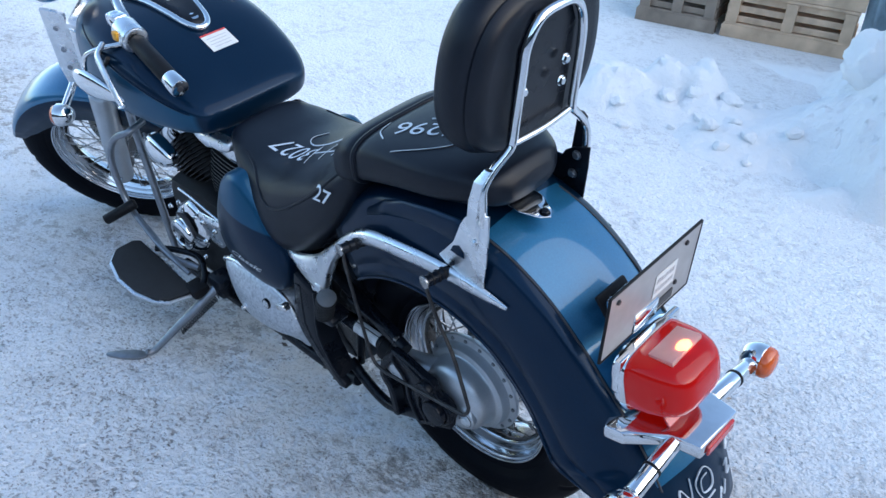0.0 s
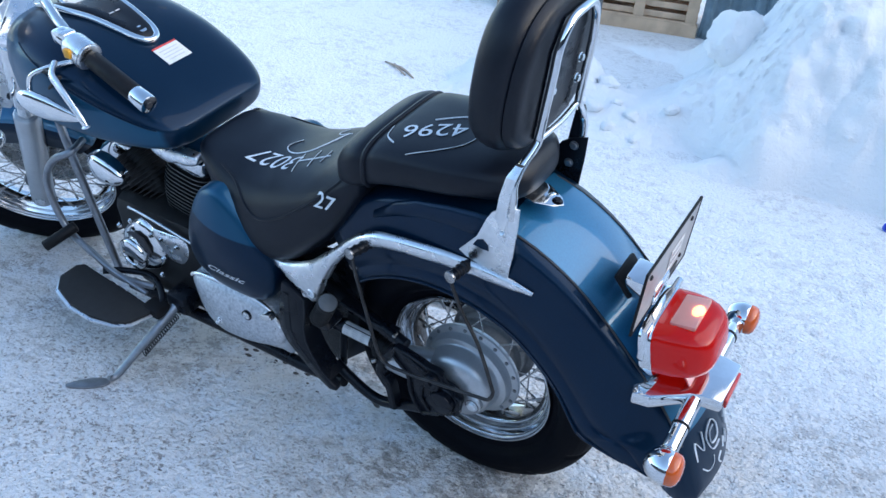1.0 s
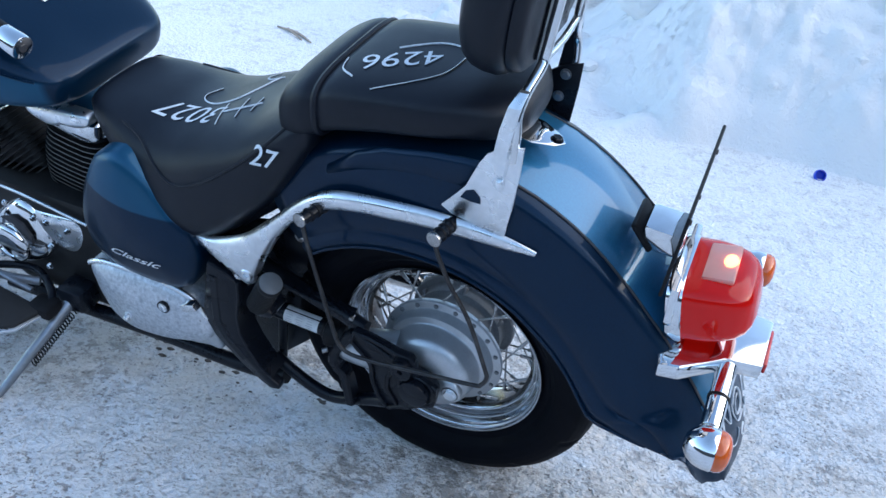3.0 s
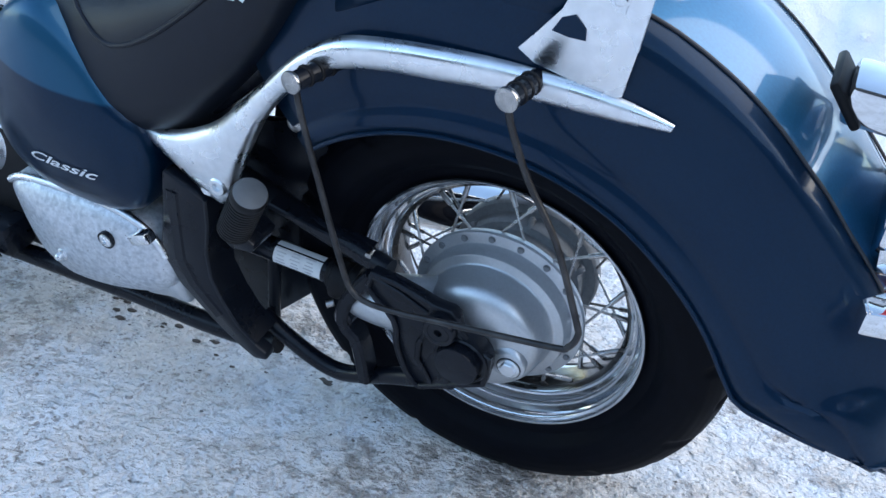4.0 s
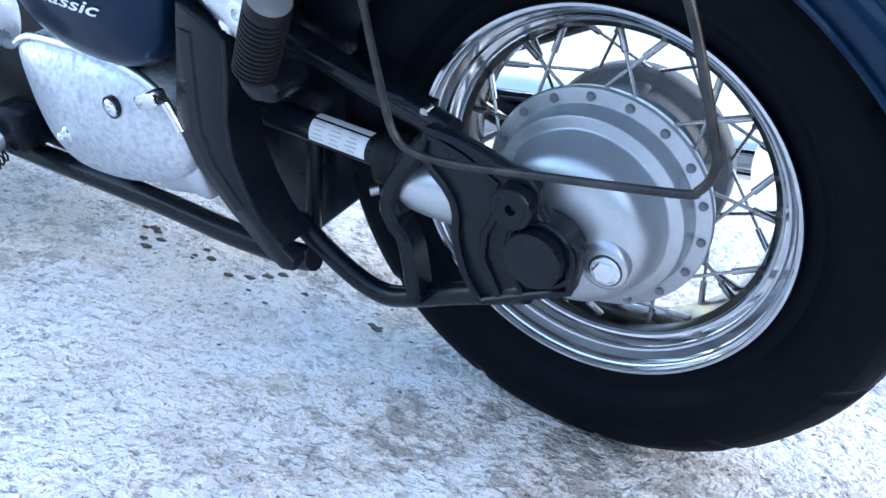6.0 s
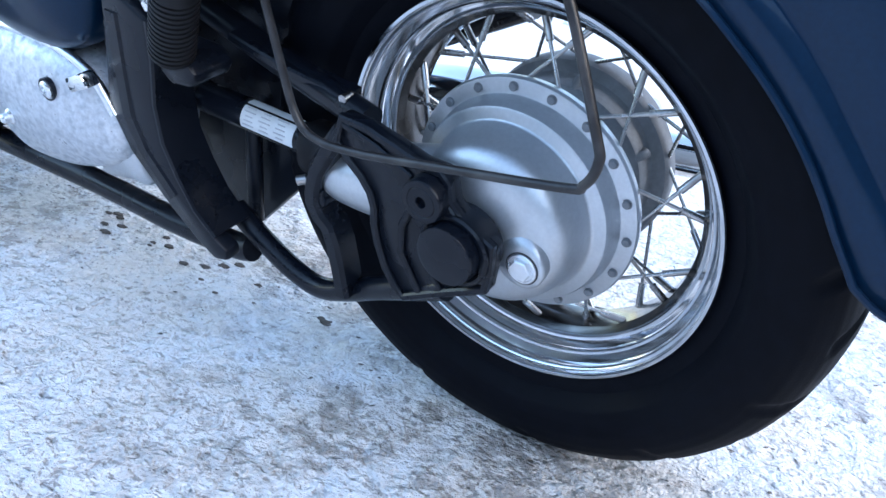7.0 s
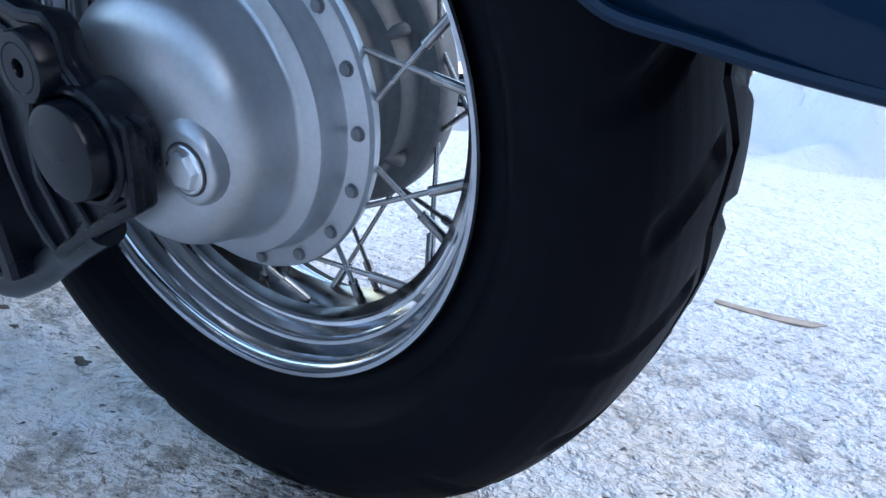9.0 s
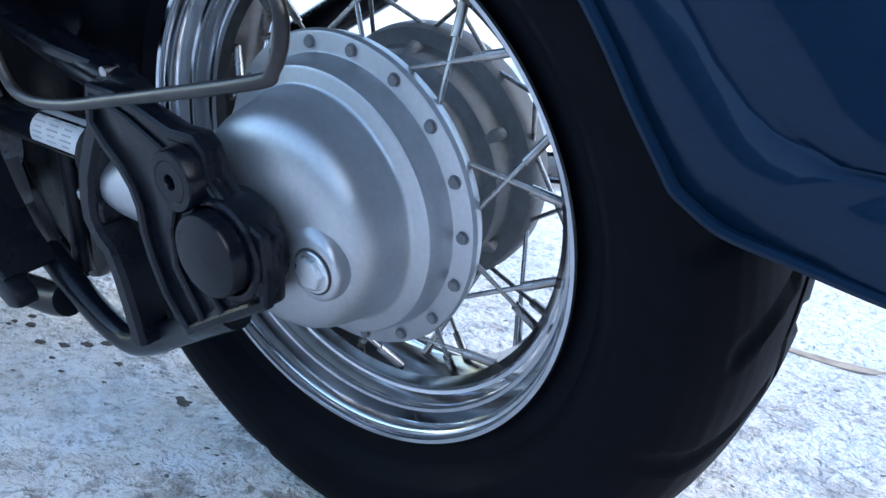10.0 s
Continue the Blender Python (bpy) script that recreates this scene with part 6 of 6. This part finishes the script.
steered("headlamp_glass", lathe([(0.072, -0.028), (0.055, -0.038), (0.0, -0.045)], HEAD + Vector((-0.135, 0, 0.195)), "x", 40), CLEARLENS, parent=head)
def half_bar(line, g0, g1, left):
    """One side of the bars in the machine's own frame: tube, grip, switch, lever."""
    bar = part("handlebar", tube(line, 0.0125, 14, 5), CHROME, bike, "chrome handlebar", 60)
    g0, g1 = Vector(g0), Vector(g1)
    d = (g1 - g0).normalized()
    part("grip", rod(g0, g1 - d * 0.036, 0.0205, 22, bevel=0.003), RUBBER, bar, "black rubber grip")
    part("bar_end", rod(g1 - d * 0.040, g1 + d * 0.004, 0.0220, 22, bevel=0.003), CHROME, bar, "chrome bar end")
    part("end_screw", rod(g1 + d * 0.003, g1 + d * 0.006, 0.008, 6), INK, bar)
    part("switch_box", rod(g0 - d * 0.065, g0 - d * 0.004, 0.031, 20, bevel=0.006), DULL, bar, "metal switch housing")
    part("switch_ring", rod(g0 - d * 0.020, g0 - d * 0.008, 0.0325, 20), DULL, bar)
    if left:
        part("switch_button", box(g0 - d * 0.036 + Vector((-0.004, -0.029, 0.004)), (0.022, 0.014, 0.022), 0.004), YELLOW, bar, "orange switch button")
    part("lever_perch", box(g0 - d * 0.09 + Vector((0, 0, 0.004)), (0.05, 0.036, 0.032), 0.008), DULL, bar)
    part("perch_clamp", rod(g0 - d * 0.105, g0 - d * 0.075, 0.021, 18, bevel=0.004), CHROME, bar)
    return bar


bar = half_bar([(-1.235, -0.02, 0.93), (-1.17, -0.06, 0.95), (-1.08, -0.095, 0.925), (-1.0, -0.112, 0.89), (-0.93, -0.146, 0.905), (-0.76, -0.165, 0.858)], (-0.913, -0.152, 0.903), (-0.735, -0.168, 0.849), True)
part("lever", tube([(-0.958, -0.214, 0.908), (-0.938, -0.240, 0.898), (-0.912, -0.250, 0.886), (-0.885, -0.258, 0.872), (-0.845, -0.266, 0.840), (-0.832, -0.267, 0.822), (-0.828, -0.267, 0.812)], lambda t: 0.0105 - 0.004 * t + (0.004 if t > 0.93 else 0), 12, 5, flat=0.6), DULL, bar, "polished clutch lever")
right = [STEER @ (HEAD + Vector(q)) for q in ((-0.01, 0.04, 0.13), (0.0, 0.09, 0.16), (0.03, 0.18, 0.195), (0.08, 0.28, 0.20), (0.15, 0.35, 0.175), (0.28, 0.41, 0.155))]
half_bar(right, STEER @ (HEAD + Vector((0.16, 0.355, 0.173))), STEER @ (HEAD + Vector((0.29, 0.415, 0.152))), False)
# teardrop mirror hanging from the left perch
bm = bmesh.new()
rings = []
for u, r in ((0.0, 0.004), (0.03, 0.016), (0.12, 0.027), (0.28, 0.033), (0.5, 0.030), (0.72, 0.020), (0.9, 0.010), (1.0, 0.003)):
    c = Vector((-1.085, -0.252, 0.806)).lerp(Vector((-0.898, -0.228, 0.790)), u)
    rings.append([c + Vector((0.0, 0.45 * r * math.cos(a), r * math.sin(a))) for a in (2 * math.pi * k / 20 for k in range(20))])
loft(bm, rings)
mir = part("mirror", bm, CHROME, bike, "chrome teardrop mirror on a bent stem", 60)
part("mirror_stem", tube([(-0.965, -0.150, 0.885), (-1.01, -0.20, 0.878), (-1.05, -0.225, 0.855), (-1.055, -0.235, 0.815)], 0.006, 10, 4), CHROME, mir)
for s in (-1, 1):
    st = HEAD + Vector((-0.188, s * 0.118, -0.085))
    low, high = HEAD + Vector((-0.186, 0, -0.100)), HEAD + Vector((-0.098, 0, 0.160))
    side = Vector((0.030, 0, -0.010))
    ears = prism([(q.x, q.z) for q in (low - side * 0.7, low + side * 0.7, low.lerp(high, 0.25) + side, high + side, high - side, low.lerp(high, 0.25) - side)], s * 0.102, s * 0.112, 0.003)
    ear = steered("fork_ear", ears, DULL, "silver bracket plate beside the fork", 35)
    for k in (0.28, 0.52, 0.80):
        at = low.lerp(high, k)
        steered("bolt", rod((at.x, s * 0.111, at.z), (at.x, s * 0.117, at.z), 0.007, 6), STANDSTEEL, parent=ear)
    ind = steered("indicator", rod(st, st + Vector((0.0, s * 0.07, -0.01)), 0.011, 18), CHROME, "chrome front indicator on a stalk")
    steered("shell", lathe([(0.0, 0.034), (0.018, 0.029), (0.028, 0.016), (0.031, 0.0), (0.031, -0.008)], st + Vector((0.0, s * 0.10, -0.013)), "x", 32), CHROME, parent=ind)
    steered("lens", lathe([(0.0305, -0.006), (0.028, -0.018), (0.014, -0.027), (0.0, -0.028)], st + Vector((0.0, s * 0.10, -0.013)), "x", 32), AMBER, "amber lens", parent=ind)
for k, pts in enumerate((((0.12, -0.28, 0.17), (0.02, -0.20, 0.10), (-0.03, -0.10, -0.05), (0.05, -0.04, -0.18)), ((0.14, -0.29, 0.16), (0.05, -0.24, 0.06), (0.0, -0.12, -0.10), (0.08, -0.05, -0.22)), ((0.12, 0.28, 0.17), (0.02, 0.20, 0.10), (-0.03, 0.10, -0.05), (0.05, 0.04, -0.18)))):
    steered("cable", tube([HEAD + Vector(q) for q in pts], 0.005, 8, 5), RUBBER, "black control cable")

# ---- small things on the snow ----
bm = bmesh.new()
rings = []
for u, half, lift in ((0.0, 0.0030, 0.0030), (0.03, 0.0042, 0.0022), (0.3, 0.0052, 0.0008), (0.55, 0.0062, 0.0), (0.78, 0.0070, 0.0006), (0.90, 0.0056, 0.0016), (1.0, 0.0006, 0.0042)):
    c = Vector((0.132, 0.673, 0.0075)).lerp(Vector((0.280, 0.688, 0.0075)), u) + Vector((0, -0.004 * math.sin(math.pi * u), lift))
    side = Vector((-0.14, 0.98, 0.10)) * half * 1.4
    rings.append([c - side, c + side, c + side + Vector((0, 0, 0.0030 - 0.002 * u)), c - side + Vector((0, 0, 0.0026 - 0.0016 * u))])
loft(bm, rings)
tagged(finish("wood_splinter", bm, SLIVER, smooth=20), "pale flat wood splinter lying on the snow", "stick")
bm = tube([(0, 0, 0), (0.10, -0.03, 0.004), (0.18, -0.06, 0.002), (0.28, -0.13, 0)], lambda s: 0.010 * (1 - 0.6 * abs(2 * s - 1)), 8, 4)
tube([(0.06, 0.01, 0), (0.12, -0.06, 0.01), (0.22, -0.12, 0)], 0.005, 6, 3, bm)
tagged(finish("twig", moved(bm, pose(-2.04, 2.46, 0.008)), SLIVER), "brown crooked twig lying on the snow", "twig")
bm = lathe([(0.014, 0), (0.016, 0.001), (0.016, 0.010), (0.0135, 0.0115), (0.0135, 0.0015), (0.014, 0)], (0, 0, 0), "z", 28)
tagged(finish("bottle_cap", moved(bm, pose(0.69, 2.185, 0.014, 62, 0, 20) @ Matrix.Scale(1.5, 4)), BLUECAP), "blue plastic bottle cap ring on the snow", "bottle cap")
GRIT = mat("frozen_grit", (0.105, 0.098, 0.092), 0.85, 0.0, 0.65, 30, bump=0.3, bump_scale=300)


def scatter(name, material, count, seed, reach, low, high, flat, label, category):
    """Loose grit on the snow in one mesh: small broken lumps, in patches."""
    rng = random.Random(seed)
    verts, faces = [], []
    while count > 0:
        x, y = rng.uniform(-1.9, 1.0), rng.gauss(0.0, reach)
        patch = 0.45 + 1.1 * noise.noise((x * 2.6, y * 2.6, seed)) + 0.5 * noise.noise((x * 9, y * 9, seed))
        if rng.random() > patch or not -0.95 < y < 2.0 or (abs(x) < 0.16 and abs(y) < 0.07):
            continue
        count -= 1
        r = low * (high / low) ** (rng.random() ** 2.2)
        a, long = rng.gauss(0.25, 0.5), rng.uniform(1.1, 2.2)
        z = ground_height(x, y)
        first = len(verts)
        for u, v, w in ((1, 0.1, 0), (0.2, 0.8, 0), (-0.8, 0.4, 0), (-0.7, -0.6, 0), (0.4, -0.9, 0), (0.1, 0.0, 1.0), (-0.3, 0.1, 0.8), (0.0, 0.0, -0.8)):
            u, v = u * r * long * rng.uniform(0.7, 1.2), v * r * rng.uniform(0.7, 1.2)
            verts.append((x + u * math.cos(a) - v * math.sin(a), y + u * math.sin(a) + v * math.cos(a), z + w * r * flat * rng.uniform(0.8, 1.2)))
        for i in range(5):
            j = (i + 1) % 5
            faces.append((first + i, first + j, first + (5 if i in (0, 3, 4) else 6)))
            faces.append((first + j, first + i, first + 7))
        faces += [(first + 1, first + 6, first + 5), (first + 3, first + 5, first + 6)]
    me = bpy.data.meshes.new(name)
    me.from_pydata(verts, [], faces)
    me.materials.append(material)
    tagged(new(name, me), label, category, kind="stuff")


scatter("grit", GRIT, 1500, 5, 0.34, 0.0008, 0.0034, 0.4, "scattered dark grit on the packed snow", "grit")
rng = random.Random(8)
clods = [(-0.296, -0.036, 0.0115), (-0.276, -0.045, 0.0075), (-0.255, -0.034, 0.0065), (-0.330, -0.060, 0.005), (-0.350, -0.040, 0.0045), (-0.268, -0.028, 0.006), (-0.315, -0.024, 0.005), (-0.228, -0.021, 0.006), (-0.245, -0.004, 0.004), (-0.282, -0.052, 0.004)]
for k in range(26):
    u = rng.random()
    clods.append((-0.75 + 0.62 * u + rng.gauss(0, 0.02), -0.055 + 0.05 * u + rng.gauss(0, 0.022), rng.uniform(0.0022, 0.0048)))
for x, y, r in clods:
    bm = bmesh.new()
    bmesh.ops.create_icosphere(bm, subdivisions=3, radius=1.0)
    for v in bm.verts:
        q = v.co.copy()
        d = 1 + 0.50 * noise.noise(q * 1.7 + Vector((x * 90, y * 70, 0))) + 0.30 * noise.noise(q * 4.1 + Vector((x * 50, 0, 3)))
        v.co = Vector((q.x * 2.1, q.y * 1.2, q.z * 0.34)) * d * r + Vector((x, y, uneven(x, y) + 0.0045))
    tagged(finish("dirt_clod", bm, CLOD, smooth=60), "small dark clod of frozen dirt on the snow", "dirt clod", "dirt clods")
